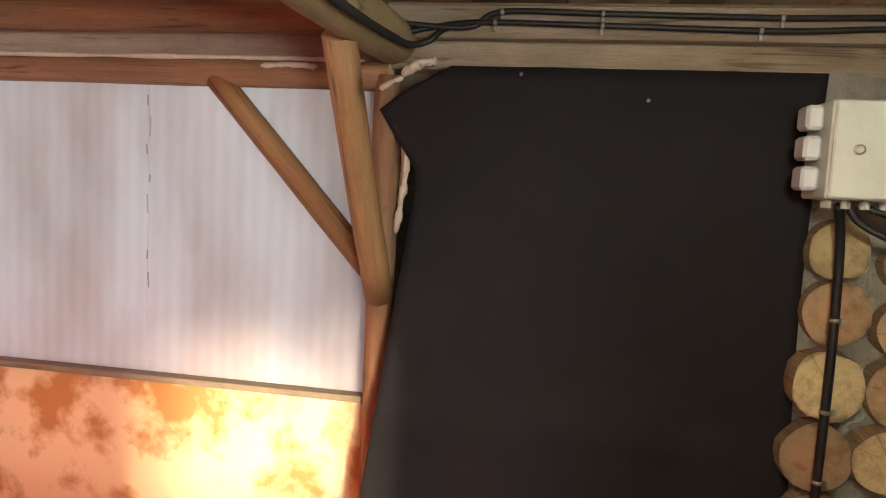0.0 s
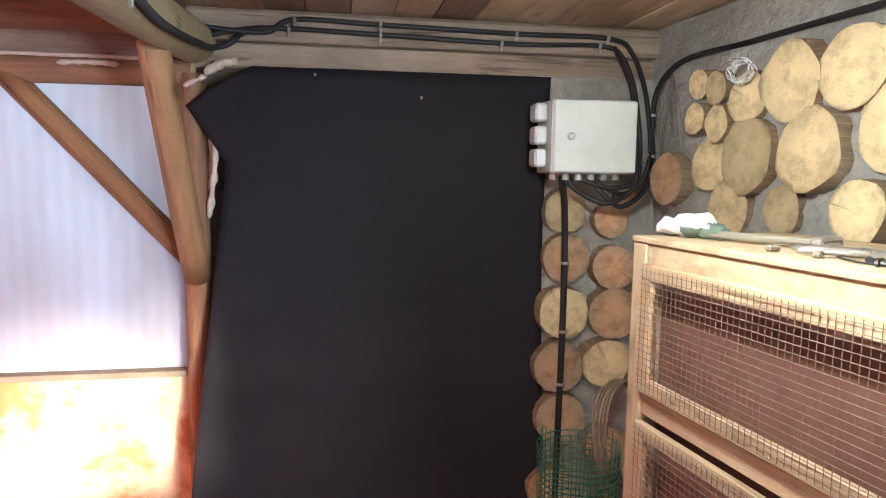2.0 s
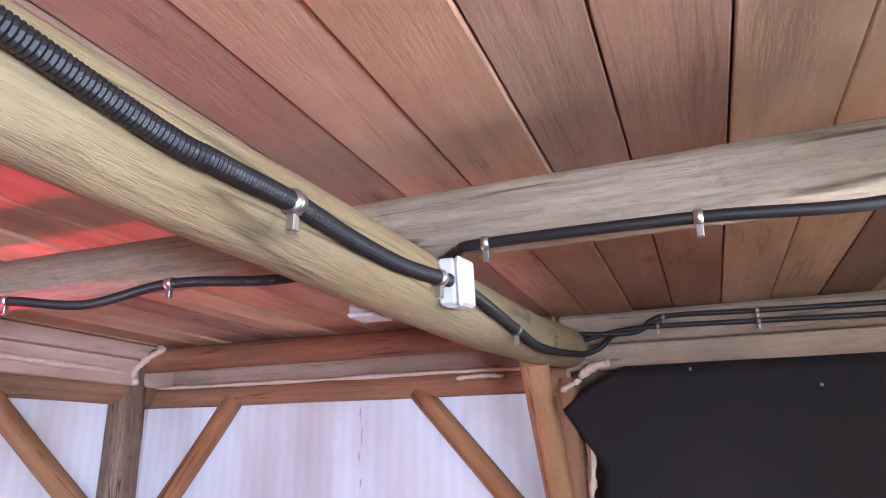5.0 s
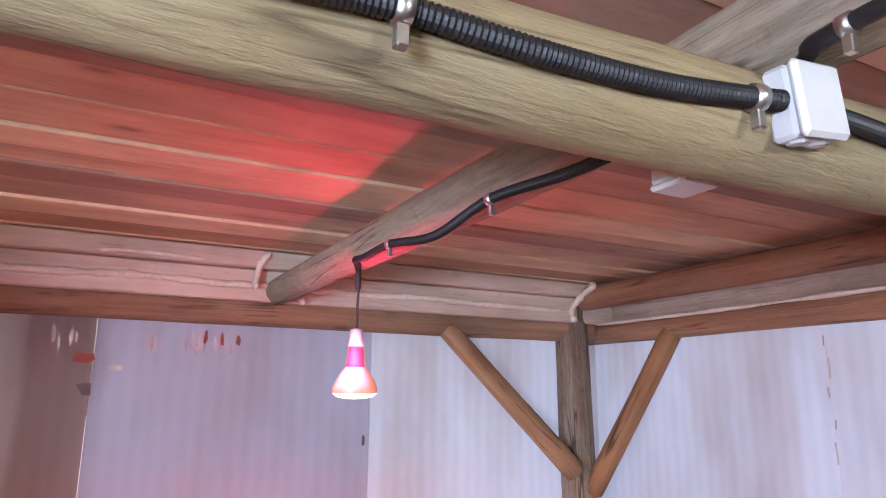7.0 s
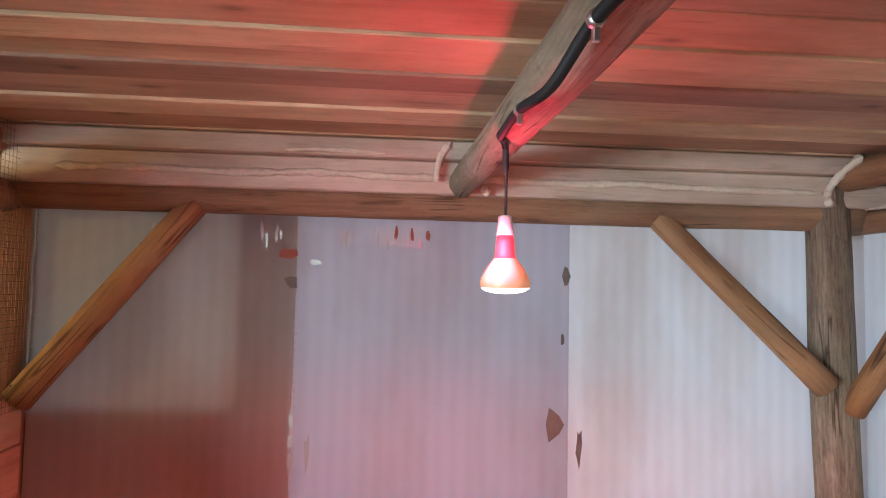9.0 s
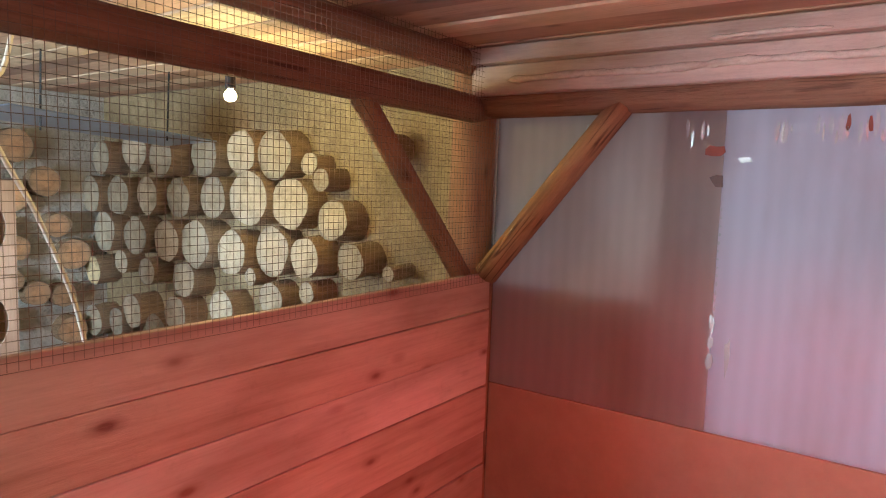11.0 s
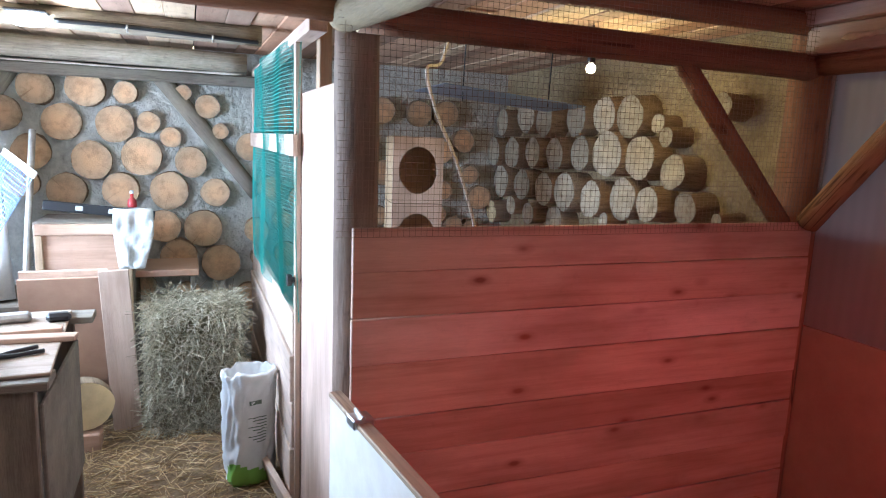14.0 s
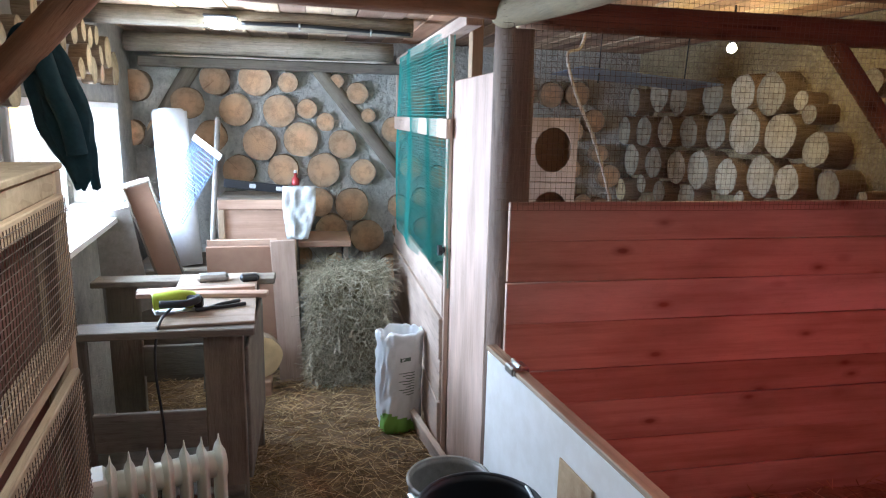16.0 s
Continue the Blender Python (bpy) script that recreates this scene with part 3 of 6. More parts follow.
NORTH_LOGS = [(0.6, 1.65, 0.074), (0.76, 1.62, 0.061), (0.61, 1.49, 0.083), (0.77, 1.46, 0.076), (0.6, 1.31, 0.088), (0.78, 1.3, 0.089), (0.59, 1.12, 0.089), (0.76, 1.13, 0.087), (0.61, 0.93, 0.092), (0.81, 1.69, 0.042)]
SOUTH_LOGS = [(0.81, 1.95, 0.103), (0.54, 1.96, 0.112), (0.31, 1.95, 0.071), (1, 1.79, 0.109), (0.68, 1.75, 0.114), (0.38, 1.75, 0.116), (0.18, 1.77, 0.07), (0.05, 1.68, 0.066), (-0.07, 1.52, 0.103), (0.85, 1.56, 0.112), (0.52, 1.52, 0.122), (0.23, 1.55, 0.124), (0.67, 1.32, 0.115), (0.36, 1.33, 0.112), (0.07, 1.33, 0.121), (-0.22, 1.32, 0.094), (-0.14, 1.07, 0.125), (0.11, 1.09, 0.109), (0.91, 1.37, 0.097), (-0.25, 0.83, 0.127), (0.02, 0.88, 0.118), (-0.03, 1.97, 0.051), (-0.18, 1.89, 0.078), (-0.26, 1.73, 0.052), (1.34, 1.9, 0.107), (1.38, 1.58, 0.089)]
WEST_LOGS = [(-2.7, 1.88, 0.103), (-2.37, 1.92, 0.121), (-2.08, 1.89, 0.116), (-1.72, 1.9, 0.121), (-1.4, 1.91, 0.108), (-1.15, 1.9, 0.117), (-0.94, 1.86, 0.053), (-0.84, 1.79, 0.052), (-2.84, 1.66, 0.118), (-2.53, 1.66, 0.118), (-2.24, 1.67, 0.111), (-1.91, 1.67, 0.111), (-1.62, 1.68, 0.11), (-1.34, 1.69, 0.14), (-1.05, 1.68, 0.123), (-0.77, 1.62, 0.092), (-2.72, 1.44, 0.124), (-2.36, 1.44, 0.115), (-2.05, 1.43, 0.118), (-1.76, 1.44, 0.132), (-1.46, 1.42, 0.117), (-1.18, 1.45, 0.121), (-0.94, 1.44, 0.098), (-0.66, 1.45, 0.082), (-2.82, 1.19, 0.091), (-2.25, 1.24, 0.081), (-1.88, 1.24, 0.1), (-1.33, 1.31, 0.044), (-0.45, 1.42, 0.033), (-0.5, 1.93, 0.066)]


# ---- ground and large structure ----
def structure(name, bm, mat, label, parent=None):
    return tagged(part(name, bm, mat, parent, label), label, kind="structure")


structure("ground", box((-60, -60, -0.3), (60, 60, -0.12), 0), M_SNOW, "pale open ground outside the shed")
structure("floor", box((-2.6, -3.1, -0.12), (1.6, 2.9, 0.0), 0), M_SOIL, "trodden earth floor strewn with straw")
pen = bmesh.new()
_g = 26
_vs = [[pen.verts.new((-2.38 + 1.9 * i / _g, 0.02 + 2.64 * j / _g, 0.3 + 0.03 * noise.noise((i * 0.5, j * 0.5, 3)))) for j in range(_g + 1)] for i in range(_g + 1)]
for i in range(_g):
    for j in range(_g):
        pen.faces.new((_vs[i][j], _vs[i + 1][j], _vs[i + 1][j + 1], _vs[i][j + 1]))
_r = bmesh.ops.extrude_face_region(pen, geom=pen.faces[:])
bmesh.ops.translate(pen, verts=[v for v in _r["geom"] if isinstance(v, bmesh.types.BMVert)], vec=(0, 0, -0.29))
bmesh.ops.recalc_face_normals(pen, faces=pen.faces[:])
structure("rear_pen_floor", box((-2.43, -2.93, 0.001), (-0.55, -0.12, 0.172), 0.01), M_LITTER, "deep litter in the rear pen")
structure("pen_floor", pen, M_LITTER, "deep straw litter on the pen floor")


def ceiling():
    """Boards that run north to south between uneven joints, of three ages, in one mesh."""
    rnd = random.Random(5)
    bm = bmesh.new()
    joints = [-2.6, -2.45, -2.32, -2.187, -2.05, -1.917, -1.75, -1.64, -1.525, -1.42, -1.27, -1.126, -1.0, -0.88, -0.75, -0.62, -0.495, -0.36, -0.238, -0.1, 0.035, 0.165, 0.3]
    joints += [0.3 + 0.13 * k for k in range(1, 11)]
    tone = {-0.36: 1, -0.238: 1, -0.1: 2, 0.035: 2, 0.165: 1, 0.3: 2, -0.495: 0, -0.62: 0, -2.05: 2, -1.525: 2, -1.27: 0, -0.88: 1}
    for x, x1 in zip(joints, joints[1:]):
        k = tone.get(x, rnd.choice((0, 0, 1, 2) if x < 0.3 else (2, 2, 0)))
        cuts = [-3.1, rnd.uniform(-1.2, -0.2), 2.85]
        for a, b in zip(cuts, cuts[1:]):
            z = CEIL + rnd.uniform(0, 0.01)
            gap = 0.012 if x1 == -2.187 else rnd.choice((0.001, 0.001, 0.002, 0.003, 0.006))
            f0 = len(bm.faces)
            add_box(bm, (x + 0.0005, a + 0.002, z), (x1 - gap, b - 0.002, z + 0.025), 0.002)
            bm.faces.ensure_lookup_table()
            for f in bm.faces[f0:]:
                f.material_index = k
    return bm


tagged(part("ceiling", ceiling(), [M_CEIL, M_CEILDARK, M_CEILLIGHT], None), "aged brown board ceiling with open joints", kind="structure")
structure("roof", box((-2.7, -3.2, CEIL + 0.05), (1.7, 3.0, CEIL + 0.12), 0), M_DARK, "dark roof deck above the boards")

UNIT_LOGS, OLD_LOGS = [], []
for _k in range(7):
    UNIT_LOGS.append(finish(log_mesh(1.0, 1.0, 1.04, 100 + _k, 20, 0.25, 0.13), "log_end", [M_BARK, M_LOGEND]))
    OLD_LOGS.append(finish(log_mesh(1.0, 1.0, 1.03, 300 + _k, 20, 0.25, 0.13), "log_end", [M_BARK, M_LOGENDOLD]))
    UNIT_LOGS.append(finish(log_mesh(1.0, 1.0, 1.03, 200 + _k, 20, 0.25, 0.1), "log_end", [M_BARK, M_LOGENDRED]))


def stack_logs(wall, spots, place, direction, length, red, seed, filler=None, old=0.0):
    """Short logs laid through a mortar wall, ends proud of it. place(u, z) is the end's middle; direction points into the wall."""
    rnd = random.Random(seed)
    q = Vector(direction).to_track_quat("Z", "Y").to_matrix().to_4x4()
    done = list(spots)
    if filler:
        u0, u1, z0, z1, keep = filler
        for _ in range(900):
            u, z, r = rnd.uniform(u0, u1), rnd.uniform(z0, z1), rnd.choice((0.05, 0.07, 0.085, 0.095, 0.1))
            if keep(u, z, r) and all(math.hypot(u - a, z - b) > (r + c) * 1.06 for a, b, c in done):
                done.append((u, z, r))
    for u, z, r in done:
        k = 2 * rnd.randrange(7) + (1 if rnd.random() < red else 0)
        ob = new("log_end", OLD_LOGS[k // 2] if rnd.random() < old else UNIT_LOGS[k])
        ob.parent = wall
        jut = rnd.uniform(-0.015, 0.015)
        ob.matrix_basis = T(Vector(place(u, z)) + Vector(direction) * jut) @ q @ pose(0, 0, 0, rnd.uniform(-3, 3), rnd.uniform(-3, 3), rnd.uniform(0, 360)) @ Matrix.Diagonal((r, r, length, 1))


def mortar_face(wall, u0, u1, z0, z1, place, depth, seed):
    """Rough hand-thrown mortar: an uneven skin in front of the wall, a little lower than the log ends. place(u, z, d): d metres out of the wall."""
    nu, nz = int((u1 - u0) / 0.016), int((z1 - z0) / 0.016)
    verts, faces = [], []
    for i in range(nu + 1):
        for j in range(nz + 1):
            u, z = u0 + (u1 - u0) * i / nu, z0 + (z1 - z0) * j / nz
            lump = noise.noise((u * 9, z * 9, seed)) + 0.7 * noise.noise((u * 24, z * 24, seed + 3)) + 0.5 * noise.noise((u * 52, z * 52, seed + 7))
            edge = min(1, 8 * min(i, j, nu - i, nz - j) / nz)
            verts.append(place(u, z, 0.002 + edge * max(0.0, depth + 0.016 * lump)))
    for i in range(nu):
        for j in range(nz):
            a = i * (nz + 1) + j
            faces.append((a, a + nz + 1, a + nz + 2, a + 1))
    me = bpy.data.meshes.new("mortar_skin")
    me.from_pydata(verts, [], faces)
    for p in me.polygons:
        p.use_smooth = True
    mesh_part("mortar_skin", me, M_MORTAR, wall, "rough thrown mortar")


# north wall: log-and-mortar east part, door opening behind the curtain closed by added unseen boards, beams over it
wall_n = structure("wall_north", box((0.51, 2.6, 0), (1.3, 2.86, 2.09), 0), M_MORTAR, "grey mortar wall with round log ends")
stack_logs(wall_n, NORTH_LOGS, lambda u, z: (u, 2.54, z), (0, 1, 0), 0.25, 0.6, 3, (0.57, 0.8, 0.1, 0.84, lambda u, z, r: True))
mortar_face(wall_n, 0.515, 1.2, 0.05, 2.08, lambda u, z, d: (u, 2.6 - d, z), 0.022, 1)
# added filler, keeps outside light from showing beside the curtain
part("boarding", box((-0.66, 2.72, 0), (0.51, 2.8, 2.09)), M_OLDX, wall_n, "unseen filler boards added behind a curtain")
part("lintel_beam", box((-0.6, 2.6, 2.165), (1.2, 2.8, CEIL - 0.002), 0.012), M_DUSTY, wall_n, "weathered cracked lintel beam")
part("lintel_board", box((-0.6, 2.64, 2.085), (1.2, 2.8, 2.163), 0.006), M_DUSTY, wall_n, "dusty sawn board")
wall_nw = structure("wall_north_pen", box((-2.5, 2.67, 0), (-0.605, 2.71, 1.105)), M_PLYWALL, "stained plywood lower wall under clear sheets")
part("sill_trim", box((-2.5, 2.64, 1.105), (-0.605, 2.7, 1.125), 0.002), M_OLDX, wall_nw)
for a, b in ((-2.45, -1.354), (-1.353, -0.61)):
    part("polycarbonate_sheet", box((a, 2.685, 1.12), (b, 2.695, 2.06), 0), M_POLYN, wall_nw, "milky fluted polycarbonate sheet")
part("upper_board", box((-2.5, 2.68, 2.08), (-0.6, 2.72, CEIL - 0.003), 0.003), M_DUSTY, wall_nw, "pale board between logs")

# west wall of the pen
wall_w = structure("wall_west_pen", box((-2.4, 0.0, 0), (-2.36, 2.67, 1.05)), M_PANEL, "brown fibreboard lower wall under clear sheets")
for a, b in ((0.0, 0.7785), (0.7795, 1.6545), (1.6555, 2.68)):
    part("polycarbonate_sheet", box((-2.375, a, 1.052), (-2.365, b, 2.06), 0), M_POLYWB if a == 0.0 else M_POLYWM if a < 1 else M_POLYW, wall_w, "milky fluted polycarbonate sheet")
# unseen boards added behind the south sheet to hold back daylight
part("outer_board", box((-2.41, -0.1, 0.9), (-2.39, 0.6, 1.43), 0.003), M_PANEL, wall_w, "unseen board added outside a clear sheet to dim it")
part("outer_stud", box((-2.41, 0.602, 0.9), (-2.385, 0.775, 2.05), 0.003), M_PANEL, wall_w, "unseen strip added behind a clear sheet to dim it")
part("upper_board", box((-2.42, -0.05, 2.1), (-2.245, 2.68, 2.2), 0.004), M_PALEY, wall_w, "pale dusty wall plate board")
part("upper_board", box((-2.42, -0.05, 2.202), (-2.21, 2.68, CEIL - 0.003), 0.004), M_PALEY, wall_w, "pale dusty wall plate board")

# east wall with its window
wall_e = structure("wall_east", box((1.3, -0.45, 0), (1.62, 2.7, CEIL), 0), M_MORTAR, "grey mortar wall with round log ends")
stack_logs(wall_e, [(u, z, 1.04 * r) for u, z, r in EAST_LOGS], lambda u, z: (1.2, u, z), (1, 0, 0), 0.3, 0.12, 8,
           (-0.33, 2.5, 0.3, 2.1, lambda u, z, r: (u < 1.1 or z < 1.5) and r > 0.06))
mortar_face(wall_e, -0.44, 2.6, 0.05, CEIL - 0.01, lambda u, z, d: (1.3 - d, u, z), 0.068, 2)
part("window_breast", box((1.3, -2.35, 0), (1.62, -0.452, 1.14), 0), M_MORTAR, wall_e)
part("window_head", box((1.3, -2.35, 1.78), (1.62, -0.452, CEIL), 0), M_MORTAR, wall_e)
wall_e2 = structure("wall_east_south", box((1.3, -3.0, 0), (1.62, -2.352, CEIL), 0), M_MORTAR, "grey mortar wall beside the window")
stack_logs(wall_e, [], lambda u, z: (1.24, u, z), (1, 0, 0), 0.3, 0.05, 9, (-2.3, -0.5, 1.88, 2.12, lambda u, z, r: z + r < 2.16 and z - r > 1.8))
win = tagged(thing("window_1", "bright white-framed window with small panes", "window"), kind="structure")
for lo, hi in (((1.28, -2.35, 1.74), (1.56, -0.45, 1.776)), ((1.2, -2.35, 1.142), (1.56, -0.45, 1.172)), ((1.28, -2.348, 1.172), (1.56, -2.315, 1.74)), ((1.28, -0.486, 1.172), (1.56, -0.454, 1.74))):
    part("window_frame", box(lo, hi), M_WHITE, win, "white-painted reveal board")
for y in (-1.95, -1.55, -1.15, -0.8):
    part("glazing_bar", box((1.5, y - 0.015, 1.172), (1.54, y + 0.015, 1.74)), M_WHITE, win)
part("glazing_bar", box((1.505, -2.315, 1.45), (1.535, -0.486, 1.475)), M_WHITE, win)

for ob in (wall_e, wall_e2, win):
    ob.matrix_basis = EAST

# south wall
wall_s = structure("wall_south", box((-2.8, -3.2, 0), (1.7, -2.93, CEIL), 0), M_MORTAR, "grey mortar wall with round log ends and sloping braces")
stack_logs(wall_s, SOUTH_LOGS, lambda u, z: (u, -2.85, z), (0, -1, 0), 0.25, 1.0, 12,
           (-2.2, 1.2, 0.2, 1.95, lambda u, z, r: (u < -0.45 or z < 0.75 or u > 1.05) and r > 0.06))
mortar_face(wall_s, -0.6, 1.3, 0.05, 2.06, lambda u, z, d: (u, -2.93 + d, z), 0.03, 3)
for a, b in (((0.1, -2.9, 2.06), (-0.5, -2.9, 1.3)), ((0.95, -2.9, 2.06), (1.3, -2.9, 1.5))):
    log_beam("sloping_brace", a, b, 0.055, 0.05, M_OLDZ, "old flat brace in the mortar", "", 77, parent=wall_s)
part("wall_plate", box((-0.5, -2.9, 2.03), (1.3, -2.8, 2.1), 0.01), M_OLDX, wall_s, "old plank wall plate")

# west wall of the rear pen
wall_r = structure("wall_west", box((-2.8, -2.93, 0), (-2.43, -0.1, CEIL), 0), M_TANMORTAR, "mortar wall with long protruding log ends")
stack_logs(wall_r, [(u, z, 0.95 * r) for u, z, r in WEST_LOGS], lambda u, z: (-2.3, u, z), (-1, 0, 0), 0.35, 0.0, 15, (-2.85, -0.45, 0.3, 1.6, lambda u, z, r: r > (0.08 if z < 1.2 else 0.045) and (z < 1.2 or u < -0.75)), 0.95)

# ---- frame of logs ----
G = "log frame of the shed"
def crooked_log(name, knots, mat, label, category, seed, group):
    """A tapered, bent log through (x, y, z, radius) places."""
    path = smooth_path([k[:3] for k in knots], 8)
    radii = [v.x for v in smooth_path([(k[3], 0, 0) for k in knots], 8)]
    bm, rows, sides = bmesh.new(), [], 24
    for i, (q, r) in enumerate(zip(path, radii)):
        d = (path[min(i + 1, len(path) - 1)] - path[max(i - 1, 0)]).normalized()
        e = d.cross(Vector((0, 0, 1))).normalized()
        u = e.cross(d)
        row = []
        for k in range(sides):
            a = 2 * math.pi * k / sides
            rr = r * (1 + 0.05 * noise.noise((seed + 1.2 * math.cos(a), 1.2 * math.sin(a), q.y * 2.2)) + 0.025 * noise.noise((seed + 4 * math.cos(a), 4 * math.sin(a), q.y * 9)))
            row.append(bm.verts.new(q - path[0] + rr * (math.cos(a) * e + math.sin(a) * u)))
        rows.append(row)
    for a, b in zip(rows, rows[1:]):
        for k in range(sides):
            j = (k + 1) % sides
            bm.faces.new((a[k], b[k], b[j], a[j])).smooth = True
    for cap in (rows[0], rows[-1][::-1]):
        bm.faces.new(cap).material_index = 1
    bmesh.ops.recalc_face_normals(bm, faces=bm.faces[:])
    # the mesh lies along its own z, so that the grain runs along the log
    m = T(path[0]) @ pose(0, 0, 0, -90)
    bmesh.ops.transform(bm, matrix=pose(0, 0, 0, 90), verts=bm.verts[:])
    ob = part(name, bm, [mat, M_LOGEND], None, label, m)
    return tagged(ob, label, category, group)


crooked_log("ceiling_beam", [(-0.5, -0.15, 2.09, 0.055), (-0.522, 0.4, 2.048, 0.0405), (-0.511, 0.8, 2.035, 0.0425), (-0.505, 1.0, 2.0355, 0.044), (-0.499, 1.2, 2.037, 0.0457), (-0.508, 1.6, 2.054, 0.051), (-0.533, 2.0, 2.0895, 0.056), (-0.567, 2.5, 2.1426, 0.0636), (-0.58, 2.68, 2.163, 0.066)], M_LOG, "peeled log beam carrying a corrugated conduit", "beam", 1, G)
log_beam("ceiling_beam", (-2.35, 1.283, 2.137), (1.02, 1.285, 2.135), 0.042, 0.05, M_LOGGREY, "weathered log cross beam carrying lamps and cable", "beam", 2, G)
log_beam("ceiling_beam", (-0.5, -0.12, 2.12), (1.12, -0.12, 2.16), 0.065, 0.07, M_LOGDARK, "brown log beam across the passage", "beam", 3, G)
log_beam("ceiling_beam", (-0.42, -1.75, 2.22), (1.3, -1.75, 2.23), 0.05, 0.055, M_LOGGREY, "log beam with a work lamp", "beam", 21, G)
log_beam("ceiling_beam", (-0.42, -2.7, 2.17), (1.34, -2.7, 2.18), 0.06, 0.065, M_LOGGREY, "weathered log beam at the end wall", "beam", 22, G)
log_beam("wall_beam", (-2.45, 2.645, 2.06), (-0.58, 2.645, 2.06), 0.038, 0.041, M_LOGDARK, "thin brown log over clear sheets", "beam", 4, G)
log_beam("wall_beam", (-2.36, 2.53, 2.2), (-0.6, 2.56, 2.205), 0.047, 0.046, M_LOGDARK, "brown log under the ceiling", "beam", 5, G)
log_beam("wall_beam", (-2.31, -0.05, 2.075), (-2.31, 2.66, 2.08), 0.048, 0.052, M_LOGDARK, "brown log over clear sheets", "beam", 6, G)
log_beam("partition_beam", (-0.52, -0.06, 2.07), (-2.33, -0.06, 2.06), 0.045, 0.05, M_LOGDARK, "brown log over a wire mesh panel", "beam", 7, G)
log_beam("partition_beam", (-0.52, -0.07, 2.225), (-2.33, -0.07, 2.22), 0.042, 0.045, M_LOGDARK, "brown log under the ceiling boards", "beam", 8, G)
log_beam("post", (-0.585, 2.635, 0), (-0.585, 2.635, 2.06), 0.044, 0.04, M_LOGDARK, "brown log post beside a black curtain", "post", 9, G)
log_beam("post", (-2.31, 2.575, 0), (-2.31, 2.505, 2.17), 0.072, 0.068, M_BARKPOST, "log post with flaking bark in the sheeted corner", "post", 10, G)
log_beam("post", (-2.36, -0.1, 0), (-2.36, -0.1, 2.2), 0.1, 0.09, M_LOGDARK, "thick dark log post at the pen corner", "post", 11, G)
log_beam("post", (-0.555, -0.182, 0), (-0.55, -0.182, 2.08), 0.072, 0.068, M_POST, "debarked log post between door and planks", "post", 12, G)
G2 = "knee braces of the log frame"
log_beam("knee_brace", (-0.57, 2.14, 2.06), (-0.578, 2.6, 1.44), 0.037, 0.042, M_BRACE, "peeled knee brace under the beam", "brace", 13, G2)
log_beam("knee_brace", (-1.105, 2.635, 2.045), (-0.59, 2.635, 1.48), 0.036, 0.038, M_BRACE, "peeled knee brace with cracks", "brace", 14, G2)
log_beam("knee_brace", (-1.885, 2.635, 2.05), (-2.26, 2.55, 1.455), 0.038, 0.04, M_BRACE, "orange-brown knee brace in the corner", "brace", 15, G2)
log_beam("knee_brace", (-2.31, 1.925, 2.06), (-2.237, 2.447, 1.53), 0.038, 0.042, M_BRACE, "orange-brown knee brace in the corner", "brace", 16, G2)
log_beam("knee_brace", (-2.31, 0.485, 2.06), (-2.31, 0.0, 1.465), 0.04, 0.046, M_BRACE, "split knee brace at the pen corner", "brace", 17, G2)
log_beam("knee_brace", (-1.67, -0.06, 2.05), (-2.24, -0.06, 1.46), 0.036, 0.036, M_LOGDARK, "dark knee brace behind wire mesh", "brace", 18, G2)
log_beam("knee_brace", (0.755, -0.12, 2.12), (1.2, -0.12, 1.65), 0.05, 0.05, M_LOGDARK, "dark knee brace with a jacket on it", "brace", 19, G2)

# ---- pen partition: planks below, wire mesh above ----
partition = tagged(thing("plank_partition", "smooth pine plank partition with dark knots", "partition"), kind="structure")
tops = [1.468, 1.332, 1.188, 1.041, 0.863, 0.735, 0.577, 0.43, 0.285, 0.14, 0.0]
for k, (z1, z0) in enumerate(zip(tops, tops[1:])):
    board("plank", (1.842, 0.022, z1 - z0 - 0.003), M_PINEPALE if k == 2 else M_PINE, pose(-1.424, -0.013 + 0.003 * (k % 2), (z0 + z1) / 2, 0, 0.12 * (-1) ** k), partition, bevel=0.002)
lines = []
x = -0.47
while x > -2.4:
    lines.append([(x, 0.004, 1.44), (x, 0.004, 2.26)])
    x -= 0.0185
z = 1.44
while z < 2.26:
    lines.append([(-0.45, 0.006, z), (-1.2, 0.006, z - 0.004), (-2.38, 0.006, z)])
    z += 0.0185
mesh = mesh_part("wire_mesh_panel", wires(lines, 0.0009), M_RUSTWIRE)
tagged(mesh, "square wire mesh panel stapled above planks", "wire mesh", kind="stuff")

# low gate board beside the pen
gate = thing("pen_gate", "low white-painted board gate with worn edge", "gate")
gate.matrix_basis = pose(-0.45, 0.02, 0, 0, 0, 6.6)
part("panel", box((-0.015, 0, 0.02), (0.015, 1.32, 0.963), 0.004), M_WHITE, gate)
part("top_edge", box((-0.02, 0, 0.964), (0.02, 1.32, 0.98), 0.003), M_PINEY, gate, "raw worn wooden edge")
part("hinge", box((-0.03, 0.185, 0.962), (0.03, 0.245, 0.99), 0.004), M_STEEL, gate, "bent tin hinge")
part("hinge_pin", tube([(0.0, 0.18, 0.993), (0.004, 0.25, 0.995)], 0.007, 10, 1), M_STEEL, gate, "rusty hinge pin")
part("patch", box((0.0155, 0.55, 0.56), (0.022, 0.72, 0.86), 0.002), M_PLY, gate, "raw plywood patch")

# ---- door and net screen of the rear pen ----
door = tagged(thing("door_1", "pale pine board door, shut", "door"), kind="structure")
part("leaf", box((-0.525, -1.06, 0.05), (-0.5, -0.262, 1.9), 0.004), M_PALE, door)
